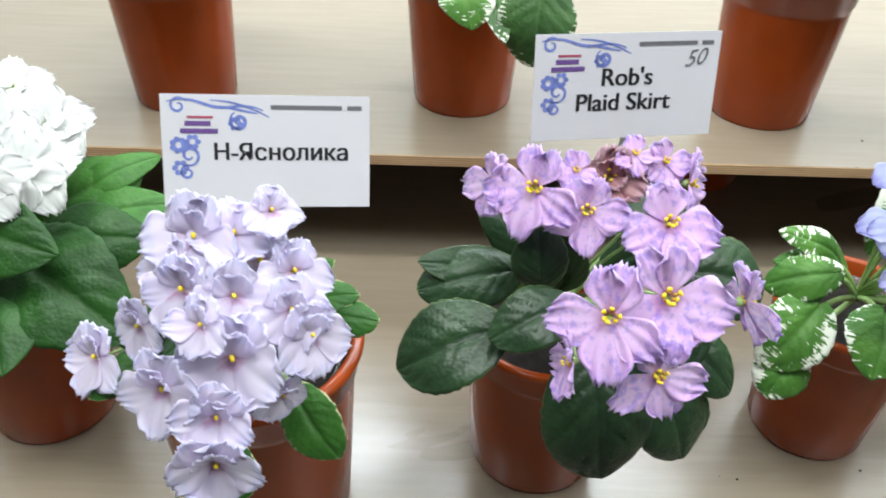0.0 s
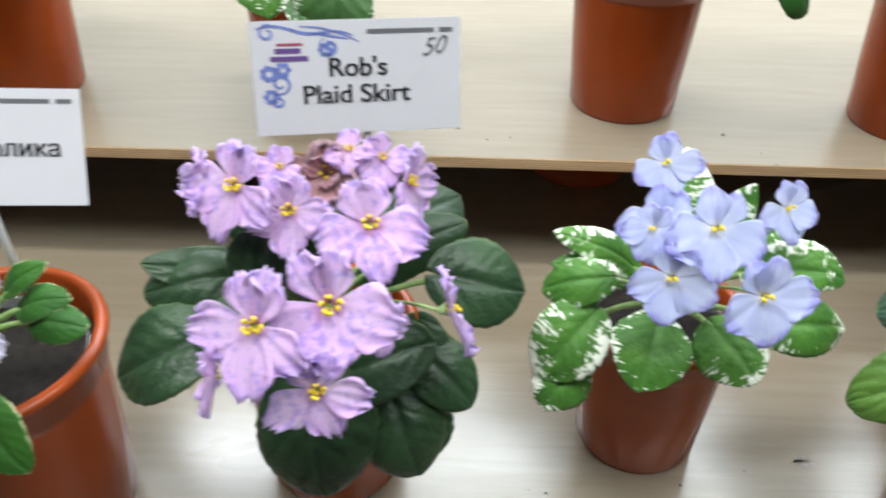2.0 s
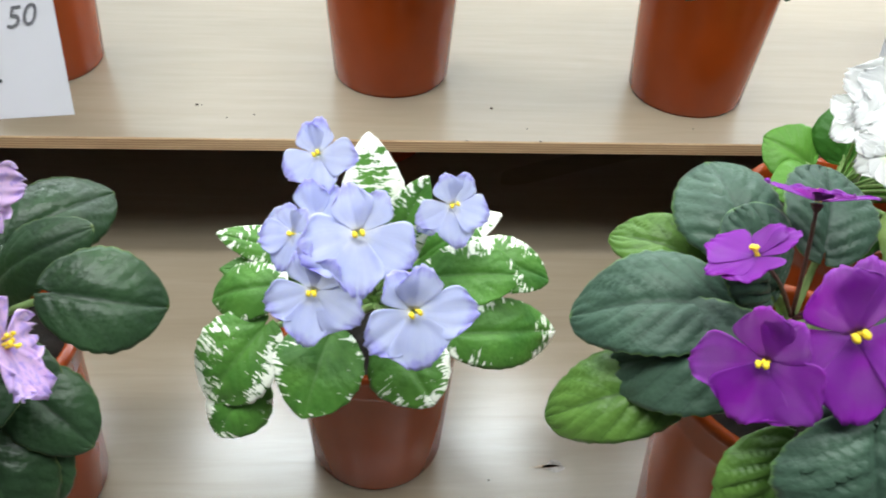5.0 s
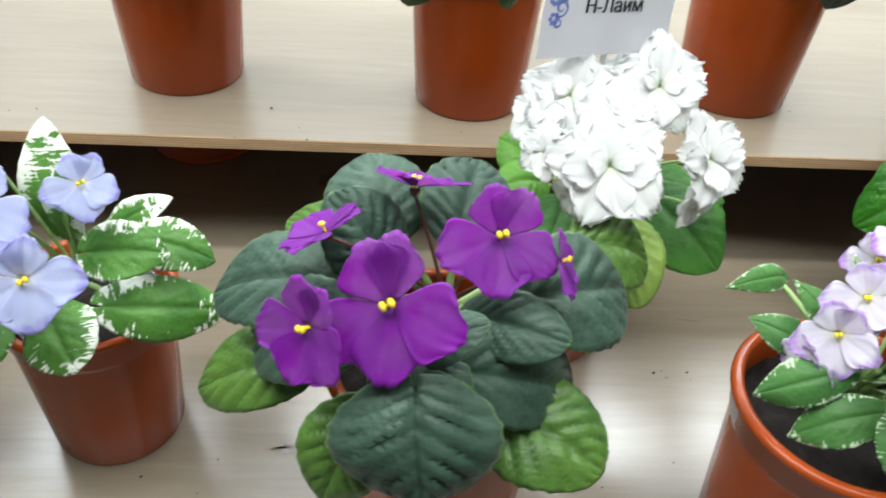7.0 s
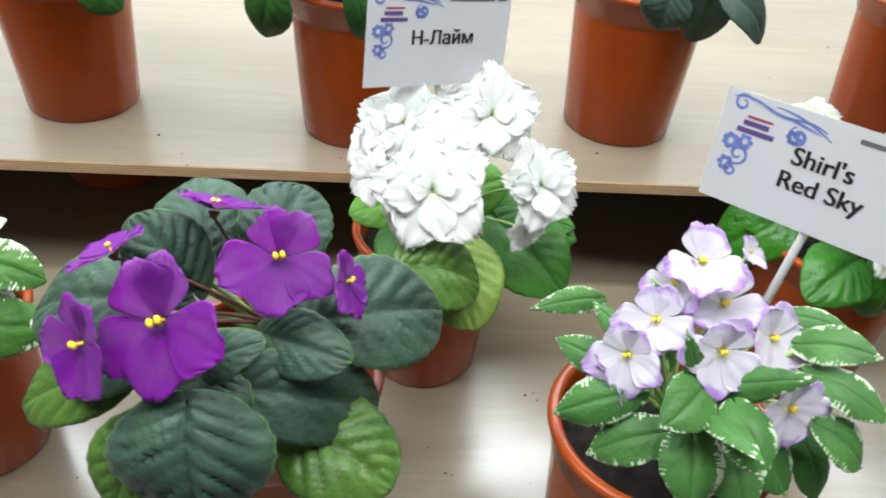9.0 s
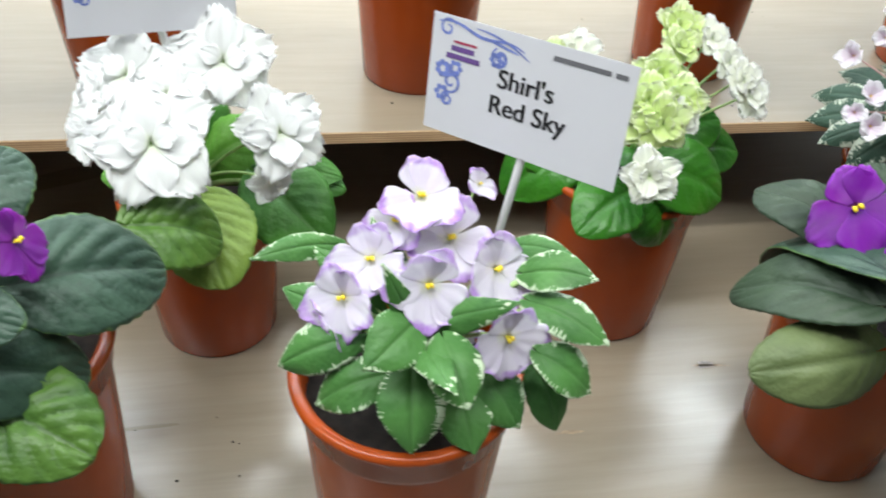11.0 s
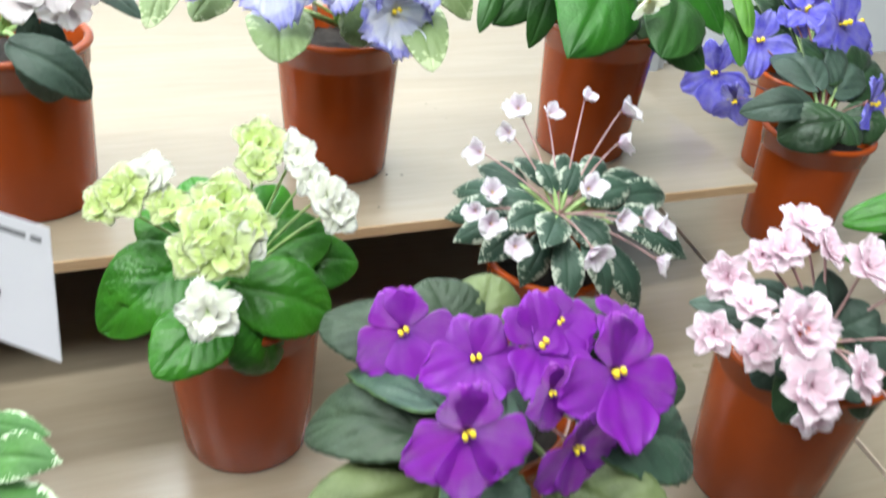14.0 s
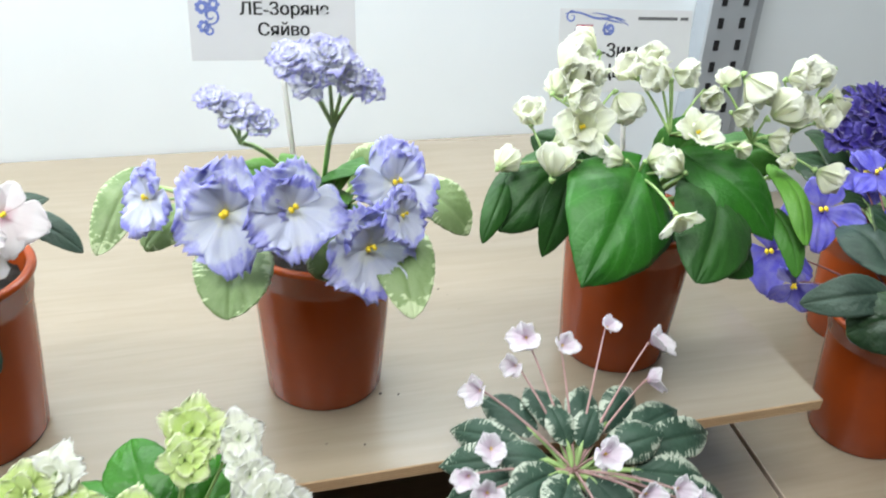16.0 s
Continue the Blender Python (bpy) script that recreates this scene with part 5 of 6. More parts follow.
leaf(Q, crown, (1.4339, -0.1210, 0.0227), (1.2797, -0.1001, 0.0400), 0.0423, GLOSSY)
leaf(Q, crown, (1.4503, -0.1257, 0.0257), (1.3344, -0.1156, 0.0500), 0.0449, GLOSSY)
leaf(Q, crown, (1.4579, -0.1312, 0.0197), (1.3597, -0.1340, 0.0300), 0.0457, GLOSSY)
leaf(Q, crown, (1.4476, -0.1379, 0.0145), (1.3252, -0.1563, 0.0100), 0.0444, GLOSSY)

UK = potted("potted_violet", 0.9625, 0.0957, 0.0, 0.99, "white violet with blue frilled edges and pale leaves in terracotta pot")
crown = Vector((0.9625, 0.0957, 0.1181))
flower(UK, crown, (0.9055, 0.0114, 0.1670), 0.0269, "bluefrill", az=-15, el=20)
flower(UK, crown, (0.9367, 0.0017, 0.1720), 0.0231, "bluefrill", az=0, el=25)
flower(UK, crown, (0.8680, 0.0516, 0.1600), 0.0182, "bluefrill", az=-55, el=25)
flower(UK, crown, (0.9924, 0.0280, 0.1700), 0.0227, "bluefrill", az=20, el=30)
flower(UK, crown, (0.9743, 0.0056, 0.1450), 0.0243, "bluefrill", az=15, el=20)
flower(UK, crown, (0.9923, 0.0102, 0.1600), 0.0156, "bluefrill", az=40, el=20)
left = stem(UK, crown, (0.9165, 0.038, 0.192))
tall = stem(UK, crown, (0.9560, 0.000, 0.212))
flower(UK, crown, (0.9148, 0.0339, 0.2100), 0.0100, "frillcluster", az=-20, el=60, joint=left)
flower(UK, crown, (0.9050, 0.0368, 0.2150), 0.0078, "frillcluster", az=-40, el=60, joint=left)
flower(UK, crown, (0.9259, 0.0307, 0.2050), 0.0078, "frillcluster", az=20, el=40, joint=left)
flower(UK, crown, (0.9382, -0.0035, 0.2450), 0.0099, "frillcluster", az=-20, el=60, joint=tall)
flower(UK, crown, (0.9513, -0.0191, 0.2500), 0.0104, "frillcluster", az=0, el=60, joint=tall)
flower(UK, crown, (0.9440, -0.0120, 0.2380), 0.0090, "frillcluster", az=-10, el=30, joint=tall)
flower(UK, crown, (0.9600, -0.0170, 0.2400), 0.0090, "frillcluster", az=20, el=30, joint=tall)
flower(UK, crown, (0.9677, -0.0124, 0.2350), 0.0094, "frillcluster", az=40, el=40, joint=tall)
leaf(UK, crown, (0.8578, 0.1349, 0.1368), (0.8387, 0.0833, 0.1180), 0.0244, PALEVARI)
leaf(UK, crown, (0.8865, 0.0833, 0.1368), (0.8638, 0.0639, 0.1280), 0.0227, PALEVARI)
leaf(UK, crown, (0.9113, 0.0386, 0.1368), (0.9039, -0.0103, 0.1280), 0.0374, PALEVARI)
leaf(UK, crown, (0.9898, 0.0438, 0.1368), (0.9925, -0.0167, 0.1280), 0.0338, PALEVARI)
leaf(UK, crown, (1.0152, 0.0699, 0.1468), (1.0414, 0.0482, 0.1280), 0.0292, PALEVARI)
leaf(UK, crown, (0.9535, 0.0276, 0.1418), (0.9609, 0.0204, 0.1180), 0.0237, PALEVARI)
leaf(UK, crown, (0.9413, 0.0700, 0.1481), (0.9200, 0.0443, 0.1780), 0.0213, LIGHTGREEN)
leaf(UK, crown, (0.9532, 0.0633, 0.1531), (0.9440, 0.0309, 0.1880), 0.0238, LIGHTGREEN)
leaf(UK, crown, (0.9658, 0.0686, 0.1473), (0.9699, 0.0355, 0.1830), 0.0273, MIDGREEN)
leaf(UK, crown, (0.9630, 0.0754, 0.1331), (0.9642, 0.0281, 0.1680), 0.0197, LIGHTGREEN)
leaf(UK, crown, (0.9810, 0.0858, 0.1431), (0.9995, 0.0759, 0.1680), 0.0261, PALEVARI)
leaf(UK, crown, (0.9654, 0.0723, 0.1301), (0.9723, 0.0178, 0.1580), 0.0214, LIGHTGREEN)
leaf(UK, crown, (0.9527, 0.0782, 0.1331), (0.9300, 0.0373, 0.1680), 0.0247, LIGHTGREEN)

UL = potted("potted_violet", 1.1705, 0.0912, 0.0, 0.99, "creamy white bud-clustered violet with large green leaves in terracotta pot")
crown = Vector((1.1705, 0.0912, 0.1181))
stems = (stem(UL, crown, (1.100, 0.085, 0.150)), stem(UL, crown, (1.128, 0.090, 0.170)), stem(UL, crown, (1.150, 0.060, 0.148)), stem(UL, crown, (1.180, 0.080, 0.165)), stem(UL, crown, (1.235, 0.072, 0.160)), stem(UL, crown, (1.262, 0.070, 0.165)))
flower(UL, crown, (1.0693, 0.0827, 0.1500), 0.0124, "cream", joint=stems[0])
flower(UL, crown, (1.0927, 0.0563, 0.1550), 0.0153, "cream", joint=stems[0])
flower(UL, crown, (1.0950, 0.1030, 0.1700), 0.0136, "cream", joint=stems[0])
flower(UL, crown, (1.1168, 0.0765, 0.1750), 0.0187, "cream2", az=-10, el=30, joint=stems[1])
flower(UL, crown, (1.1137, 0.1025, 0.2000), 0.0178, "cream", joint=stems[1])
flower(UL, crown, (1.1500, 0.0979, 0.1850), 0.0154, "cream", joint=stems[1])
flower(UL, crown, (1.1357, 0.0570, 0.1600), 0.0124, "cream", joint=stems[2])
flower(UL, crown, (1.1529, 0.0543, 0.1600), 0.0118, "cream", joint=stems[2])
flower(UL, crown, (1.1422, 0.0428, 0.1450), 0.0123, "cream", joint=stems[2])
flower(UL, crown, (1.1427, -0.0003, 0.1500), 0.0134, "cream2", az=10, el=-30, joint=stems[2])
flower(UL, crown, (1.1644, 0.0380, 0.1600), 0.0124, "cream", joint=stems[2])
flower(UL, crown, (1.1755, 0.0452, 0.1800), 0.0146, "cream2", az=10, el=50, joint=stems[3])
flower(UL, crown, (1.1729, 0.0842, 0.2000), 0.0138, "cream", joint=stems[3])
flower(UL, crown, (1.1732, 0.1006, 0.2050), 0.0134, "cream", joint=stems[3])
flower(UL, crown, (1.2027, 0.0396, 0.1700), 0.0071, "cream", joint=stems[3])
flower(UL, crown, (1.2263, 0.0780, 0.2000), 0.0160, "cream", joint=stems[4])
flower(UL, crown, (1.2412, 0.0651, 0.1800), 0.0169, "cream", joint=stems[4])
flower(UL, crown, (1.2547, 0.0746, 0.2000), 0.0140, "cream", joint=stems[5])
flower(UL, crown, (1.2928, 0.0884, 0.2000), 0.0149, "cream", joint=stems[5])
flower(UL, crown, (1.2905, 0.0765, 0.1850), 0.0147, "cream", joint=stems[5])
flower(UL, crown, (1.2663, 0.0420, 0.1500), 0.0140, "cream", az=60, el=-20, joint=stems[4])
flower(UL, crown, (1.2446, 0.0427, 0.1550), 0.0076, "cream", joint=stems[4])
flower(UL, crown, (1.2024, 0.0839, 0.1900), 0.0105, "cream", joint=stems[3])
flower(UL, crown, (1.1365, 0.1143, 0.2100), 0.0154, "cream", joint=stems[1])
flower(UL, crown, (1.1111, 0.0847, 0.1900), 0.0138, "cream", joint=stems[1])
flower(UL, crown, (1.2152, 0.0837, 0.1950), 0.0099, "cream", joint=stems[4])
flower(UL, crown, (1.1230, 0.1000, 0.2050), 0.0150, "cream", joint=stems[1])
flower(UL, crown, (1.1060, 0.0980, 0.1900), 0.0130, "cream", joint=stems[1])
flower(UL, crown, (1.1280, 0.1080, 0.1980), 0.0140, "cream", joint=stems[1])
flower(UL, crown, (1.1600, 0.1000, 0.1980), 0.0130, "cream", joint=stems[3])
flower(UL, crown, (1.1860, 0.0960, 0.2000), 0.0125, "cream", joint=stems[3])
flower(UL, crown, (1.2360, 0.0800, 0.1920), 0.0120, "cream", joint=stems[4])
flower(UL, crown, (1.2750, 0.0820, 0.1960), 0.0130, "cream", joint=stems[5])
flower(UL, crown, (1.2620, 0.0700, 0.1780), 0.0125, "cream", joint=stems[5])
flower(UL, crown, (1.2180, 0.0720, 0.1800), 0.0110, "cream", joint=stems[4])
flower(UL, crown, (1.2800, 0.0700, 0.1720), 0.0115, "cream", joint=stems[5])
flower(UL, crown, (1.1000, 0.0750, 0.1650), 0.0125, "cream", joint=stems[0])
flower(UL, crown, (1.2400, 0.0620, 0.1660), 0.0105, "cream", joint=stems[4])
leaf(UL, crown, (1.0815, 0.0982, 0.1368), (1.0553, 0.0578, 0.1180), 0.0160, DEEPGREEN)
leaf(UL, crown, (1.1216, 0.0956, 0.1468), (1.0666, 0.0669, 0.1180), 0.0389, DEEPGREEN)
leaf(UL, crown, (1.1106, 0.0760, 0.1368), (1.0919, 0.0524, 0.1030), 0.0210, DEEPGREEN)
leaf(UL, crown, (1.1505, 0.0610, 0.1518), (1.0897, -0.0098, 0.1280), 0.0639, GREENRIB)
leaf(UL, crown, (1.1970, 0.0504, 0.1418), (1.1561, -0.0171, 0.1230), 0.0517, DEEPGREEN)
leaf(UL, crown, (1.1838, 0.0570, 0.1568), (1.2258, 0.0147, 0.1280), 0.0399, GREENRIB)
leaf(UL, crown, (1.2452, 0.0574, 0.1468), (1.2405, 0.0047, 0.1280), 0.0188, LIGHTGREEN)
leaf(UL, crown, (1.2366, 0.0344, 0.1268), (1.2361, 0.0019, 0.1030), 0.0172, MIDGREEN)
leaf(UL, crown, (1.1888, 0.0675, 0.1146), (1.2227, 0.0236, 0.0980), 0.0378, DEEPGREEN)
leaf(UL, crown, (1.2118, 0.0882, 0.1341), (1.2737, 0.0837, 0.1580), 0.0362, MIDGREEN)
leaf(UL, crown, (1.1433, 0.0983, 0.1341), (1.1025, 0.1090, 0.1580), 0.0333, DEEPGREEN)
leaf(UL, crown, (1.1802, 0.0815, 0.1421), (1.1948, 0.0670, 0.1780), 0.0334, MIDGREEN)

UE = potted("potted_violet", 0.7552, 0.0852, 0.0, 1.03, "white violet with pink centres and grey-green leaves in terracotta pot")
crown = Vector((0.7552, 0.0852, 0.1224))
flower(UE, crown, (0.7905, 0.0172, 0.1650), 0.0187, "blush", az=-5, el=25)
flower(UE, crown, (0.7784, 0.0335, 0.1750), 0.0187, "blush")
flower(UE, crown, (0.7954, 0.0172, 0.1500), 0.0134, "blush", az=20, el=10)
flower(UE, crown, (0.7719, 0.0150, 0.1600), 0.0170, "blush")
flower(UE, crown, (0.8074, 0.0329, 0.1650), 0.0178, "blush", az=10, el=30)
leaf(UE, crown, (0.8050, 0.0791, 0.1418), (0.8327, 0.0634, 0.1280), 0.0144, GREYGREEN)
leaf(UE, crown, (0.7813, 0.0251, 0.1368), (0.7781, 0.0280, 0.0880), 0.0291, GREYGREEN)
leaf(UE, crown, (0.7863, 0.0707, 0.1427), (0.8173, 0.0562, 0.1630), 0.0133, GREYGREEN)
leaf(UE, crown, (0.7814, 0.0721, 0.1377), (0.8076, 0.0590, 0.1530), 0.0135, GREYGREEN)
leaf(UE, crown, (0.7415, -0.0157, 0.1368), (0.7372, -0.0132, 0.1130), 0.0277, GREYGREEN)
leaf(UE, crown, (0.7721, -0.0108, 0.1368), (0.8049, -0.0150, 0.1130), 0.0252, GREYGREEN)
leaf(UE, crown, (0.7485, 0.0832, 0.1244), (0.7362, 0.0794, 0.1280), 0.0322, GREYGREEN)
leaf(UE, crown, (0.7607, 0.0790, 0.1406), (0.7690, 0.0698, 0.1680), 0.0275, GREYGREEN)

UD = potted("potted_violet", 0.5624, 0.066, 0.0, 0.985, "violet with drooping green leaves in terracotta pot")
crown = Vector((0.5624, 0.0660, 0.1176))
leaf(UD, crown, (0.5219, -0.0302, 0.1320), (0.5159, -0.0245, 0.1000), 0.0257, DEEPGREEN)
leaf(UD, crown, (0.5650, -0.0231, 0.1320), (0.5741, -0.0213, 0.1000), 0.0162, DEEPGREEN)
leaf(UD, crown, (0.5383, 0.0467, 0.1289), (0.4935, 0.0110, 0.1500), 0.0317, DEEPGREEN)
leaf(UD, crown, (0.5531, 0.0527, 0.1324), (0.5358, 0.0281, 0.1600), 0.0321, DEEPGREEN)
leaf(UD, crown, (0.5713, 0.0575, 0.1289), (0.5879, 0.0417, 0.1500), 0.0328, DEEPGREEN)
leaf(UD, crown, (0.5440, 0.0770, 0.1324), (0.5099, 0.0974, 0.1600), 0.0350, MIDGREEN)
leaf(UD, crown, (0.5626, 0.0820, 0.1324), (0.5629, 0.1118, 0.1600), 0.0355, MIDGREEN)

UC = potted("potted_violet", 0.366, 0.086, 0.0, 1.01, "violet with green leaves in terracotta pot")
crown = Vector((0.3660, 0.0860, 0.1203))
leaf(UC, crown, (0.4203, -0.0223, 0.1320), (0.4417, -0.0228, 0.1150), 0.0234, DEEPGREEN)
leaf(UC, crown, (0.3731, 0.0453, 0.1307), (0.3864, -0.0303, 0.1500), 0.0324, DEEPGREEN)
leaf(UC, crown, (0.3823, 0.0634, 0.1342), (0.4127, 0.0214, 0.1600), 0.0339, MIDGREEN)
leaf(UC, crown, (0.3959, 0.0532, 0.1307), (0.4515, -0.0077, 0.1500), 0.0324, DEEPGREEN)
leaf(UC, crown, (0.3733, 0.0652, 0.1342), (0.3868, 0.0265, 0.1600), 0.0344, MIDGREEN)

UB = potted("potted_violet", 0.137, 0.092, 0.0, 0.995, "violet with white-variegated drooping leaves in terracotta pot")
crown = Vector((0.1370, 0.0920, 0.1187))
leaf(UB, crown, (0.1321, -0.0035, 0.1270), (0.1378, -0.0263, 0.1050), 0.0333, VARI)
leaf(UB, crown, (0.1781, -0.0182, 0.1270), (0.1725, -0.0337, 0.0850), 0.0435, VARIDEEP)
leaf(UB, crown, (0.1444, 0.0411, 0.1169), (0.1555, -0.0353, 0.1100), 0.0218, VARIDEEP)
leaf(UB, crown, (0.1215, 0.0539, 0.1296), (0.0926, -0.0170, 0.1500), 0.0348, VARI)
leaf(UB, crown, (0.1301, 0.0695, 0.1331), (0.1173, 0.0278, 0.1600), 0.0366, VARI)
leaf(UB, crown, (0.1443, 0.0669, 0.1331), (0.1578, 0.0203, 0.1600), 0.0363, VARI)
leaf(UB, crown, (0.1562, 0.0627, 0.1279), (0.1920, 0.0082, 0.1450), 0.0361, VARI)
flower(UB, crown, (0.1795, -0.0103, 0.1200), 0.0092, "white")

UA = potted("potted_violet", -0.0755, 0.086, 0.0, 1.0, "violet with green leaves in terracotta pot")
crown = Vector((-0.0755, 0.0860, 0.1192))
leaf(UA, crown, (-0.0753, 0.0515, 0.1300), (-0.0749, -0.0127, 0.1500), 0.0352, DEEPGREEN)
leaf(UA, crown, (-0.0611, 0.0641, 0.1335), (-0.0344, 0.0234, 0.1600), 0.0359, MIDGREEN)
leaf(UA, crown, (-0.0470, 0.0506, 0.1300), (0.0059, -0.0151, 0.1500), 0.0341, DEEPGREEN)
leaf(UA, crown, (-0.0740, 0.0715, 0.1335), (-0.0711, 0.0445, 0.1600), 0.0372, MIDGREEN)

def shading_rosette(plant, x, y, z, mats, count=9):
    """The far and upper leaves of a rosette whose drooping front leaves stand above; out of view, added to shade the
    board.
    """
    mid = Vector((x, y, z))
    for i in range(count):
        a = radians(-15 + 210 * i / (count - 1) + RNG.uniform(-8, 8))
        out = Vector((math.cos(a), math.sin(a), 0))
        rise = RNG.uniform(0.012, 0.032)
        leaf(plant, mid, mid + out * 0.030 + Vector((0, 0, 0.6 * rise + 0.006)), mid + out * RNG.uniform(0.082, 0.100) + Vector((0, 0, rise)), RNG.uniform(0.038, 0.046), mats[i % len(mats)])
    for i in range(4):
        a = radians(205 + 43 * i)
        out = Vector((math.cos(a), math.sin(a), 0))
        leaf(plant, mid, mid + out * 0.020 + Vector((0, 0, 0.024)), mid + out * 0.066 + Vector((0, 0, 0.048)), 0.038, mats[i % len(mats)])


# unseen crowns added over four upper pots to darken the board below
shading_rosette(UA, -0.0755, 0.086, 0.1192, (DEEPGREEN, MIDGREEN))
shading_rosette(UB, 0.137, 0.092, 0.1187, (VARI, VARIDEEP))
shading_rosette(UC, 0.366, 0.086, 0.1203, (DEEPGREEN, MIDGREEN))
shading_rosette(UD, 0.5624, 0.066, 0.1176, (DEEPGREEN, MIDGREEN))

# ---- clear plastic liners inside two of the pots ----
CLEAR = plain("clear_plastic", (0.55, 0.57, 0.58), 0.12, vary=0.05)
CLEAR.node_tree.nodes["Principled BSDF"].inputs["Transmission Weight"].default_value = 0.8
for host, px, py, k in ((A, 0.031, -0.203, 1.16), (C, 0.359, -0.137, 0.93)):
    rim = lathe([(0.0360 * k, -0.004), (0.0372 * k, 0.009), (0.0385 * k, 0.0095), (0.0385 * k, 0.0085), (0.0376 * k, 0.008), (0.0366 * k, -0.004)], 48)
    part("inner_cup", rim, CLEAR, host, pose(px, py, LOW + 0.0885 * k), "clear plastic liner cup")

# ---- an upturned pot that props the upper board ----
prop = thing("upturned_pot", pose(0.352, 0.163, LOW + 0.0952, 180, 0, 0), "upturned terracotta plastic pot propping the upper shelf board", "pot")
part("pot_shell", as_mesh("pot_shell", pot_bm(0.888)), POT, prop, PLACED[prop])

# ---- lower step with foliage plants in front of the shelf ----
board("shelf_step", -0.9, 2.3, -0.49, -0.10, -0.330, 0.010, "pale plywood step below the shelf front")


def foliage(x, y, k, mat, label, leaves, rise, bloom=None):
    z = -0.330
    root = potted("foliage_plant", x, y, z, k, label, "foliage plants on the low step")
    crown = Vector((x, y, z + 0.1072 * k + 0.004))
    for i in range(leaves):
        a = 2 * math.pi * i / leaves + x * 7
        d = Vector((math.cos(a), math.sin(a), 0))
        reach = RNG.uniform(0.045, 0.062)
        lift = RNG.uniform(0.2, 1.0) * rise
        leaf(root, crown, crown + d * 0.018 + Vector((0, 0, lift * 0.7)), crown + d * reach + Vector((0, 0, lift)), RNG.uniform(0.034, 0.042), mat)
    if bloom:
        flower(root, crown, bloom, 0.011, "orange", 0, 50)
    return root


foliage(1.125, -0.250, 1.0, PALEVARI, "pale green foliage plant with one orange flower in a pot", 12, 0.05, (1.166, -0.226, -0.160))
foliage(1.222, -0.256, 1.0, SILVER, "silver-veined foliage plant in a terracotta pot", 11, 0.06)
foliage(1.318, -0.258, 1.0, GREYBROWN, "grey-brown velvety foliage plant in a terracotta pot", 12, 0.055)
foliage(1.415, -0.250, 1.0, SILVER, "pale silvery foliage plant in a terracotta pot", 11, 0.05)
foliage(1.03, -0.258, 0.95, MIDGREEN, "green foliage plant in a terracotta pot", 11, 0.04)

# ---- name cards on sticks ----
INK = plain("black_ink", (0.012, 0.012, 0.014), 0.6, vary=0.1)
GREY_INK = plain("grey_ink", (0.13, 0.13, 0.14), 0.6, vary=0.1)
BLUE_INK = plain("blue_ornament_ink", (0.16, 0.21, 0.52), 0.6, vary=0.25, scale=400)
PURPLE_INK = plain("purple_ink", (0.12, 0.06, 0.22), 0.6, vary=0.1)
RED_INK = plain("red_ink", (0.35, 0.05, 0.10), 0.6, vary=0.1)


def text_mesh(words, align, level, slant, thick):
    curve = bpy.data.curves.new("lettering", "FONT")
    curve.body, curve.size, curve.align_x, curve.align_y, curve.extrude, curve.shear = words, 1.0, align, level, thick, slant
    ob = bpy.data.objects.new("lettering", curve)
    scene.collection.objects.link(ob)
    me = bpy.data.meshes.new_from_object(ob.evaluated_get(bpy.context.evaluated_depsgraph_get()))
    bpy.data.objects.remove(ob)
    return me


def crossed_letter(thick):
    """The small Cyrillic en from three strokes, as one mesh of letter height 1."""
    bm = bmesh.new()
    for x0, x1, y0, y1 in ((0.08, 0.165, 0, 0.542), (0.425, 0.51, 0, 0.542), (0.165, 0.425, 0.24, 0.32)):
        bmesh.ops.create_cube(bm, size=1.0, matrix=Matrix.Translation(((x0 + x1) / 2, (y0 + y1) / 2, 0)) @ Matrix.Diagonal((x1 - x0, y1 - y0, 2 * thick, 1)))
    return as_mesh("lettering", bm)


def lettering(words, size, bold, slant=0.0):
    """Words as a flat mesh with a little body, centred; bold sets a second and third impression beside the first."""
    thick = 0.00005 / size
    if "н" in words:
        line, pen = bmesh.new(), 0.0
        head, rest = words.split("н")
        for me, step in ((text_mesh(head, "LEFT", "BOTTOM_BASELINE", slant, thick), 0), (crossed_letter(thick), 0.59), (text_mesh(rest, "LEFT", "BOTTOM_BASELINE", slant, thick), 0)):
            old = len(line.verts)
            line.from_mesh(me)
            line.verts.ensure_lookup_table()
            for v in line.verts[old:]:
                v.co.x += pen
            pen = pen + step if step else max(v.co.x for v in line.verts) + 0.05
        for v in line.verts:
            v.co += Vector((-pen / 2, -0.30, 0))
        me = as_mesh("lettering", line)
    else:
        me = text_mesh(words, "CENTER", "CENTER", slant, thick)
    bm = bmesh.new()
    for i, dx in enumerate((-bold, 0.0, bold) if bold else (0.0,)):
        old = len(bm.verts)
        bm.from_mesh(me)
        bm.verts.ensure_lookup_table()
        for v in bm.verts[old:]:
            v.co = v.co * size + Vector((dx, 0.0, 0.00002 * i))
    me.clear_geometry()
    bm.to_mesh(me), bm.free()
    me.materials.clear()
    return me


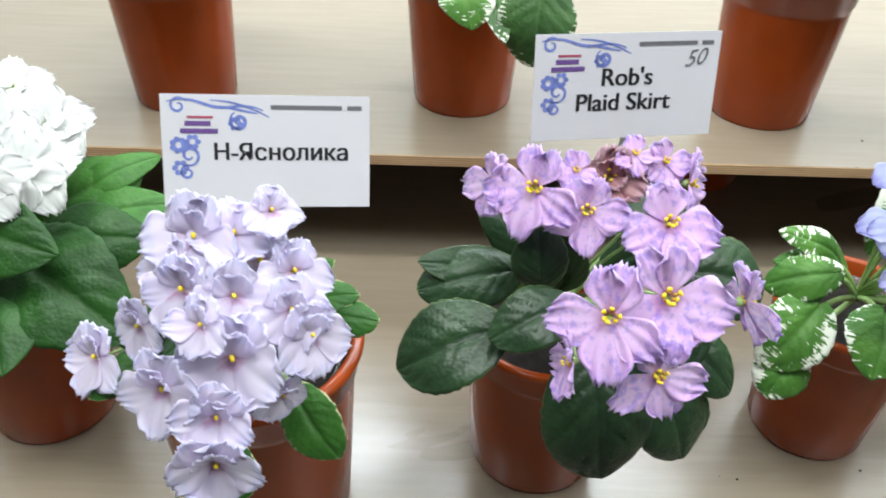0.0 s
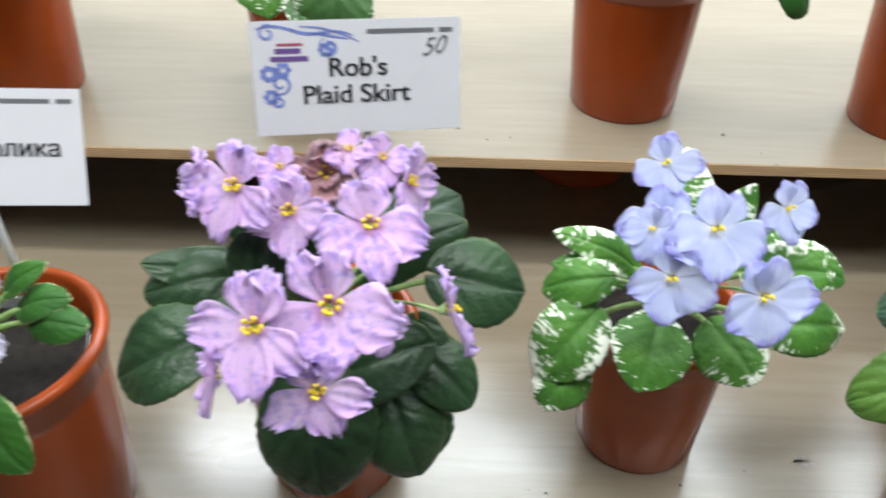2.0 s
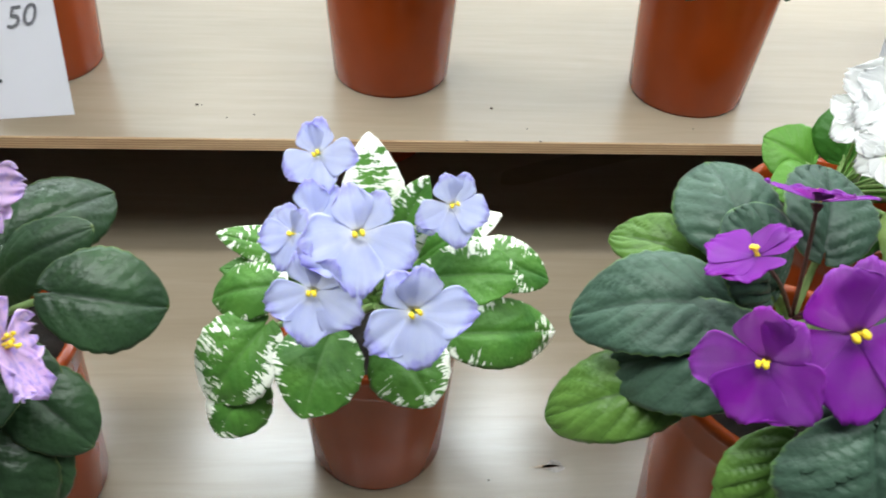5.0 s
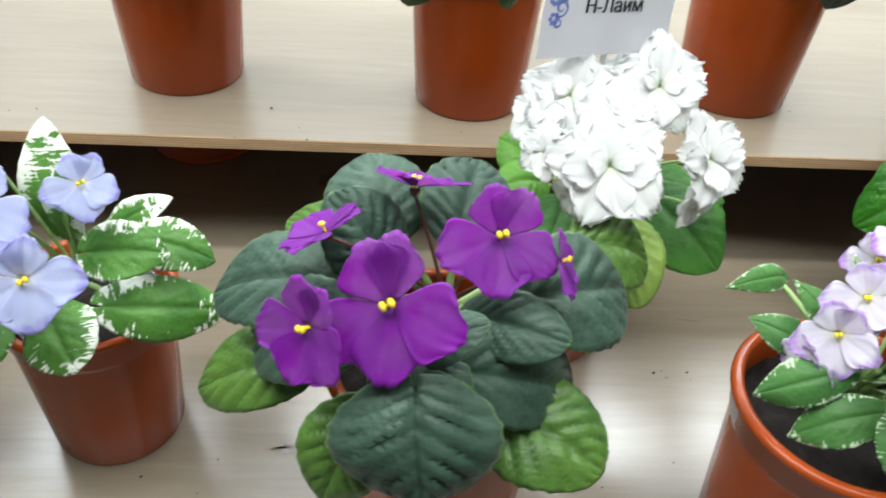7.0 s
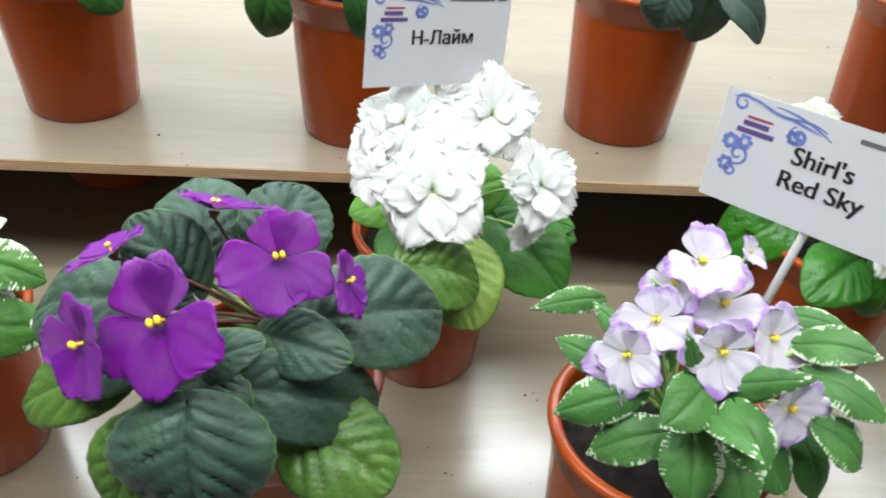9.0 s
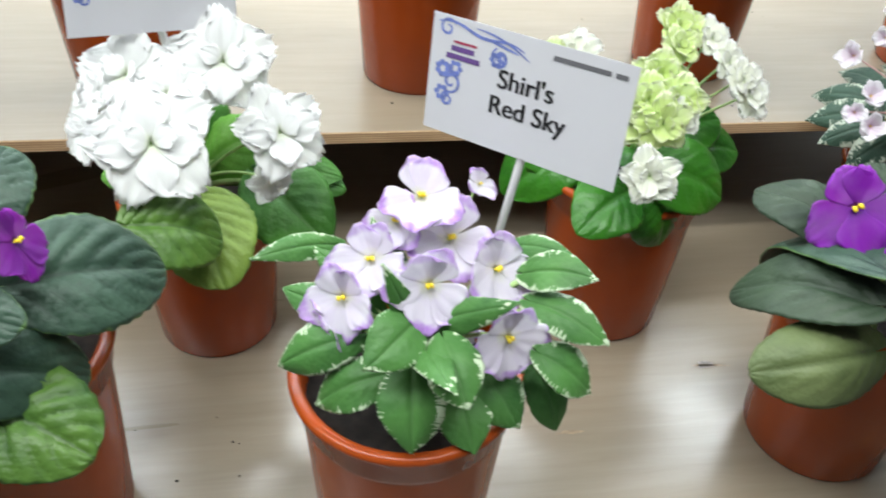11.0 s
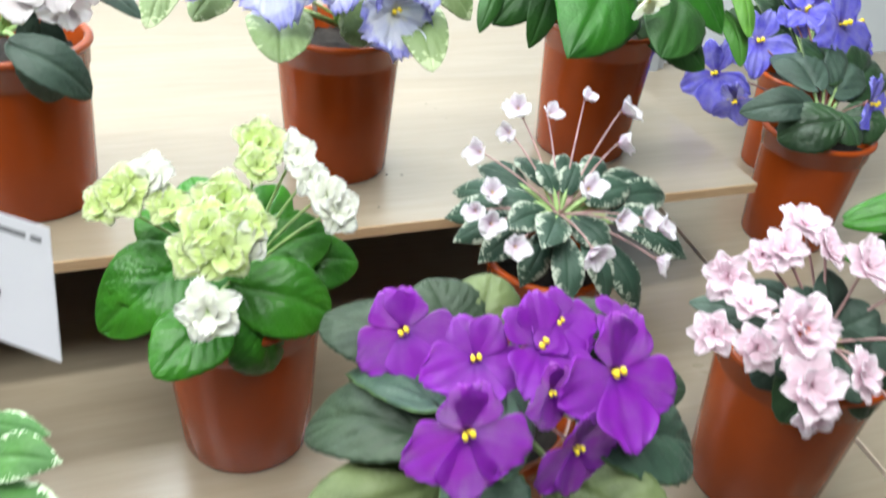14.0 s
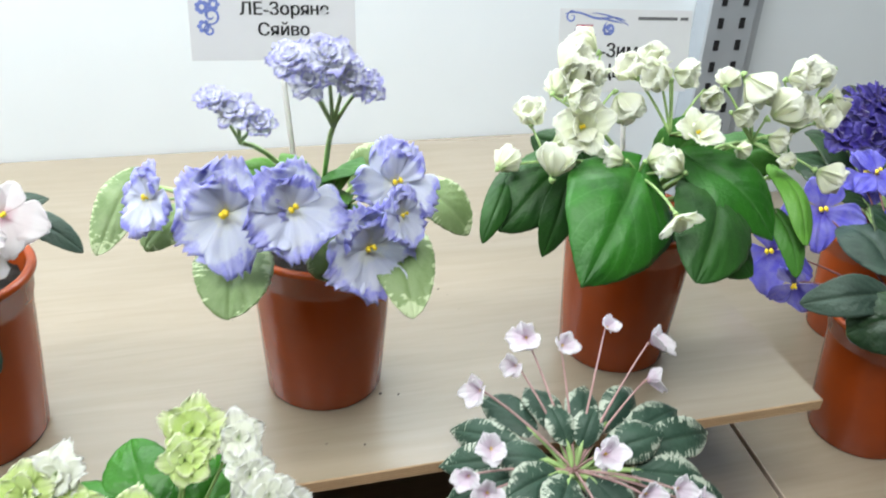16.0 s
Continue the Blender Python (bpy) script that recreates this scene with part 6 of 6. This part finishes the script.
def ribbon(points, width):
    """A flat printed stroke through points of the card's plane."""
    bm = bmesh.new()
    rows = []
    for i, p in enumerate(points):
        a, b = Vector(points[max(i - 1, 0)]), Vector(points[min(i + 1, len(points) - 1)])
        d = (b - a).normalized()
        w = width * (0.35 + 0.65 * math.sin(math.pi * (i + 0.5) / len(points)))
        side = Vector((-d.y, d.x)) * w / 2
        rows.append([bm.verts.new((p[0] + s * side.x, p[1] + s * side.y, 0)) for s in (1, -1)])
    for q, w in zip(rows, rows[1:]):
        bm.faces.new((q[0], q[1], w[1], w[0]))
    bmesh.ops.recalc_face_normals(bm, faces=bm.faces)
    return bm


def curl(cx, cy, r, turns, start, width):
    n = 22
    return ribbon([(cx + r * (1 - 0.75 * i / n) * math.cos(start + turns * 6.283 * i / n), cy + r * (1 - 0.75 * i / n) * math.sin(start + turns * 6.283 * i / n)) for i in range(n + 1)], width)


def rosette(cx, cy, r, petals):
    bm = bmesh.new()
    for k in range(petals):
        a = 6.283 * k / petals
        mid = Vector((cx + 0.6 * r * math.cos(a), cy + 0.6 * r * math.sin(a), 0))
        ring = [bm.verts.new(mid + Vector((0.34 * r * math.cos(t), 0.30 * r * math.sin(t), 0))) for t in [6.283 * j / 10 for j in range(10)]]
        bm.faces.new(ring)
    return bm


def bar(cx, cy, w, h):
    bm = bmesh.new()
    bmesh.ops.create_grid(bm, x_segments=1, y_segments=1, size=0.5, matrix=Matrix.Translation((cx, cy, 0)) @ Matrix.Diagonal((w, h, 1, 1)))
    return bm


def name_card(bl, br, tl, lines, title, label, foot, name_bar=(0.5, 0.93), price=""):
    bl, br, tl = Vector(bl), Vector(br), Vector(tl)
    x = (br - bl).normalized()
    z = x.cross(tl - bl).normalized()
    y = z.cross(x)
    w, h = (br - bl).length, (tl - bl).dot(y)
    m = Matrix((x, y, z)).transposed().to_4x4()
    m.translation = bl + x * w / 2 + y * h / 2
    root = thing("plant_name_card", m, label, "name card", "name cards among the violets")
    part("card", box_bm(-w / 2, w / 2, -h / 2, h / 2, -0.0003, 0.0, 0.0001), PAPER, root, m, "white printed paper card")
    part("stick", tube([m @ Vector((0.004, h * 0.2, -0.0028)), m @ Vector((0.003, -h / 2, -0.0028)), Vector(foot)], 0.0021, 0.0017, 8), WHITE_PLASTIC, root, Matrix(), "white plastic stick")
    u = w / 0.09
    lift = lambda k: m @ pose(0, 0, 0.00012 + 0.00004 * k)
    for words, px, py, s in lines:
        part("lettering", lettering(words, s * u, 0.00028 if s > 0.006 else 0.0), INK, root, lift(1) @ pose(px * u, py * u, 0), "black printed words")
    # name of the grower, top corner
    cx0, cx1 = name_bar
    for i, (a, b) in enumerate(((cx0, cx0 + (cx1 - cx0) * 0.78), (cx0 + (cx1 - cx0) * 0.84, cx1))):
        part("name_bar", bar(w * ((a + b) / 2 - 0.5), h / 2 - 0.0052 * u, w * (b - a), 0.0019 * u), GREY_INK, root, lift(1))
    # ornament: scrolls along the top and down the side
    ox, oy = -w / 2 + 0.003 * u, h / 2 - 0.002 * u
    bits = [ribbon([(ox + 0.0405 * u * t, oy - 0.0012 * u - 0.004 * u * t * t + 0.0012 * u * math.sin(9 * t)) for t in [i / 20 for i in range(21)]], 0.0013 * u),
            ribbon([(ox + (0.018 + 0.025 * t) * u, oy - (0.0005 + 0.007 * t * t) * u) for t in [i / 12 for i in range(13)]], 0.0009 * u),
            ribbon([(ox + (0.022 + 0.016 * t) * u, oy - (0.003 + 0.003 * t) * u) for t in [i / 12 for i in range(13)]], 0.0011 * u),
            curl(ox + 0.0045 * u, oy - 0.003 * u, 0.004 * u, 1.2, 0.5, 0.0012 * u), curl(ox + 0.030 * u, oy - 0.0095 * u, 0.0042 * u, 1.4, 2.0, 0.0016 * u),
            rosette(ox + 0.0285 * u, oy - 0.0105 * u, 0.0035 * u, 6), rosette(ox + 0.004 * u, oy - 0.020 * u, 0.0042 * u, 7), rosette(ox + 0.010 * u, oy - 0.0185 * u, 0.0038 * u, 6),
            curl(ox + 0.0085 * u, oy - 0.0245 * u, 0.0048 * u, 1.3, 4.0, 0.0015 * u), rosette(ox + 0.0045 * u, oy - 0.030 * u, 0.0040 * u, 6), curl(ox + 0.0075 * u, oy - 0.032 * u, 0.0035 * u, 1.2, 1.0, 0.0012 * u)]
    for b in bits:
        part("ornament", b, BLUE_INK, root, lift(1), "blue floral scroll")
    for dx, dy, bw, bh, ink in ((0.0135, 0.0078, 0.011, 0.0010, RED_INK), (0.0125, 0.0105, 0.011, 0.0021, PURPLE_INK), (0.0130, 0.0138, 0.016, 0.0021, PURPLE_INK)):
        part("logo_bar", bar(ox + dx * u, oy - dy * u, bw * u, bh * u), ink, root, lift(2))
    if price:
        part("handwriting", lettering(price, 0.0105 * u, 0.0, 0.45), GREY_INK, root, lift(2) @ pose(w / 2 - 0.0125 * u, h / 2 - 0.0125 * u, 0, 0, 0, 8), "pencilled number")
    return root


name_card((-0.0002, -0.1925, 0.0875), (0.0894, -0.1808, 0.0826), (0.0002, -0.1718, 0.1327), [("Н-Яснолика", 0.006, -0.0005, 0.0104)], "", "white name card with blue floral scroll on a stick", (0.045, -0.178, 0.0), (0.52, 0.96))
name_card((0.1625, -0.1618, 0.1081), (0.2491, -0.1449, 0.1055), (0.1610, -0.1498, 0.1548), [("Rob's", 0.0, 0.0042, 0.0116), ("Plaid Skirt", -0.001, -0.0074, 0.0116)], "", "white name card with pencilled number on a stick", (0.198, -0.138, 0.0), (0.55, 0.96), "50")
name_card((0.5743, -0.1041, 0.1139), (0.6443, -0.0700, 0.1043), (0.5750, -0.0960, 0.1590), [("Н-Лайм", 0.002, 0.0, 0.0108)], "", "white name card behind white double flowers", (0.618, -0.060, 0.0), (0.55, 0.96))
name_card((0.7263, -0.1567, 0.0973), (0.7913, -0.2185, 0.1022), (0.733, -0.152, 0.1458), [("Shirl's", 0.001, 0.0050, 0.0108), ("Red Sky", 0.003, -0.0060, 0.0108)], "", "tilted white name card on a white plastic stick", (0.745, -0.196, 0.0), (0.62, 0.96))
name_card((0.8963, 0.160, 0.1976), (0.9960, 0.160, 0.1957), (0.8950, 0.175, 0.2510), [("ЛЕ-Зоряне", 0.006, 0.002, 0.0095), ("Сяйво", 0.005, -0.009, 0.0095)], "", "white name card against the pale wall", (0.955, 0.135, 0.1), (0.55, 0.96))
name_card((1.1355, 0.160, 0.1680), (1.2370, 0.160, 0.1649), (1.1292, 0.172, 0.2231), [("-Зим", -0.004, 0.0, 0.0115), ("Цве", -0.006, -0.0125, 0.0115)], "", "white name card behind creamy buds", (1.185, 0.135, 0.1), (0.58, 0.97))

# ---- steel upright of the shelving ----
def upright(x, y):
    root = thing("shelf_upright", pose(x, y, -1.0), "grey perforated steel shelving upright against the wall", "upright")
    fold = [(-0.031, 0.018), (-0.031, -0.010), (-0.029, -0.012), (0.029, -0.012), (0.031, -0.010), (0.031, 0.018), (0.029, 0.018), (0.029, -0.010), (-0.029, -0.010), (-0.029, 0.018)]
    bm = bmesh.new()
    low, high = [[bm.verts.new((px, py, z)) for px, py in fold] for z in (0, 2.0)]
    for k in range(len(fold)):
        n = (k + 1) % len(fold)
        bm.faces.new((low[k], low[n], high[n], high[k]))
    bm.faces.new(low[::-1]), bm.faces.new(high)
    bmesh.ops.recalc_face_normals(bm, faces=bm.faces)
    part("channel", bm, STEEL, root, PLACED[root])
    for i in range(34):
        for sx in (-0.014, 0.014):
            slot = box_bm(-0.0035, 0.0035, -0.0004, 0.0006, -0.006, 0.006, 0.0002)
            part("slot", slot, INK, root, PLACED[root] @ pose(sx, -0.0124, 0.98 + 0.0254 * i), "dark punched slot")
    part("flange", box_bm(0.032, 0.044, -0.004, 0.016, 0, 2.0, 0.001), STEEL, root, PLACED[root])
    return root


upright(1.488, 0.488)


# ---- crumbs of soil and knots on the boards ----
def crumbs(name, spots, z):
    bm = bmesh.new()
    for x, y, n, spread in spots:
        for _ in range(n):
            r = RNG.uniform(0.0003, 0.0009)
            bmesh.ops.create_icosphere(bm, subdivisions=1, radius=r, matrix=Matrix.Translation((x + RNG.gauss(0, spread), y + RNG.gauss(0, spread * 0.6), z + r * 0.6)) @ Matrix.Diagonal((1.3, 1, 0.7, 1)))
    return tagged(part(name, bm, SOIL), "loose crumbs of dark soil on the plywood", "soil crumbs", kind="stuff")


crumbs("soil_crumbs", ((0.300, -0.19, 3, 0.02), (0.69, -0.10, 5, 0.012), (0.62, -0.17, 7, 0.03), (0.40, -0.2, 6, 0.03), (0.1, -0.15, 3, 0.05), (1.1, -0.2, 5, 0.05)), LOW)
crumbs("soil_crumbs", ((0.25, 0.03, 4, 0.03), (0.45, 0.02, 4, 0.04), (0.66, 0.03, 4, 0.05), (0.93, 0.04, 3, 0.05), (1.08, 0.10, 4, 0.05), (1.0, 0.2, 4, 0.09)), 0.0)

KNOT = plain("grey_knot", (0.27, 0.24, 0.21), 0.5, vary=0.5, scale=240)
STREAK = plain("brown_grain_streak", (0.30, 0.225, 0.15), 0.5, vary=0.3, scale=240)


def knot(x, y, rx, ry, mat, turn=0):
    bm = bmesh.new()
    ring = [bm.verts.new((rx * math.cos(t) * (1 + 0.25 * math.sin(3 * t + x * 50)), ry * math.sin(t) * (1 + 0.3 * math.sin(2 * t + y * 90)), 0)) for t in [6.283 * i / 24 for i in range(24)]]
    bm.faces.new(ring)
    ob = part("knot", bm, mat, bpy.data.objects["shelf_lower"], pose(x, y, LOW + 0.00025, 0, 0, turn), "grey knot in the veneer")
    return ob


knot(0.455, -0.158, 0.0055, 0.0032, KNOT)
knot(0.450, -0.158, 0.008, 0.0008, STREAK, 4)
knot(0.922, -0.126, 0.0050, 0.0040, KNOT)
knot(0.925, -0.127, 0.012, 0.0009, STREAK, -6)
knot(0.820, -0.171, 0.008, 0.0013, STREAK, 3)
knot(1.175, -0.228, 0.014, 0.0009, STREAK, 5)
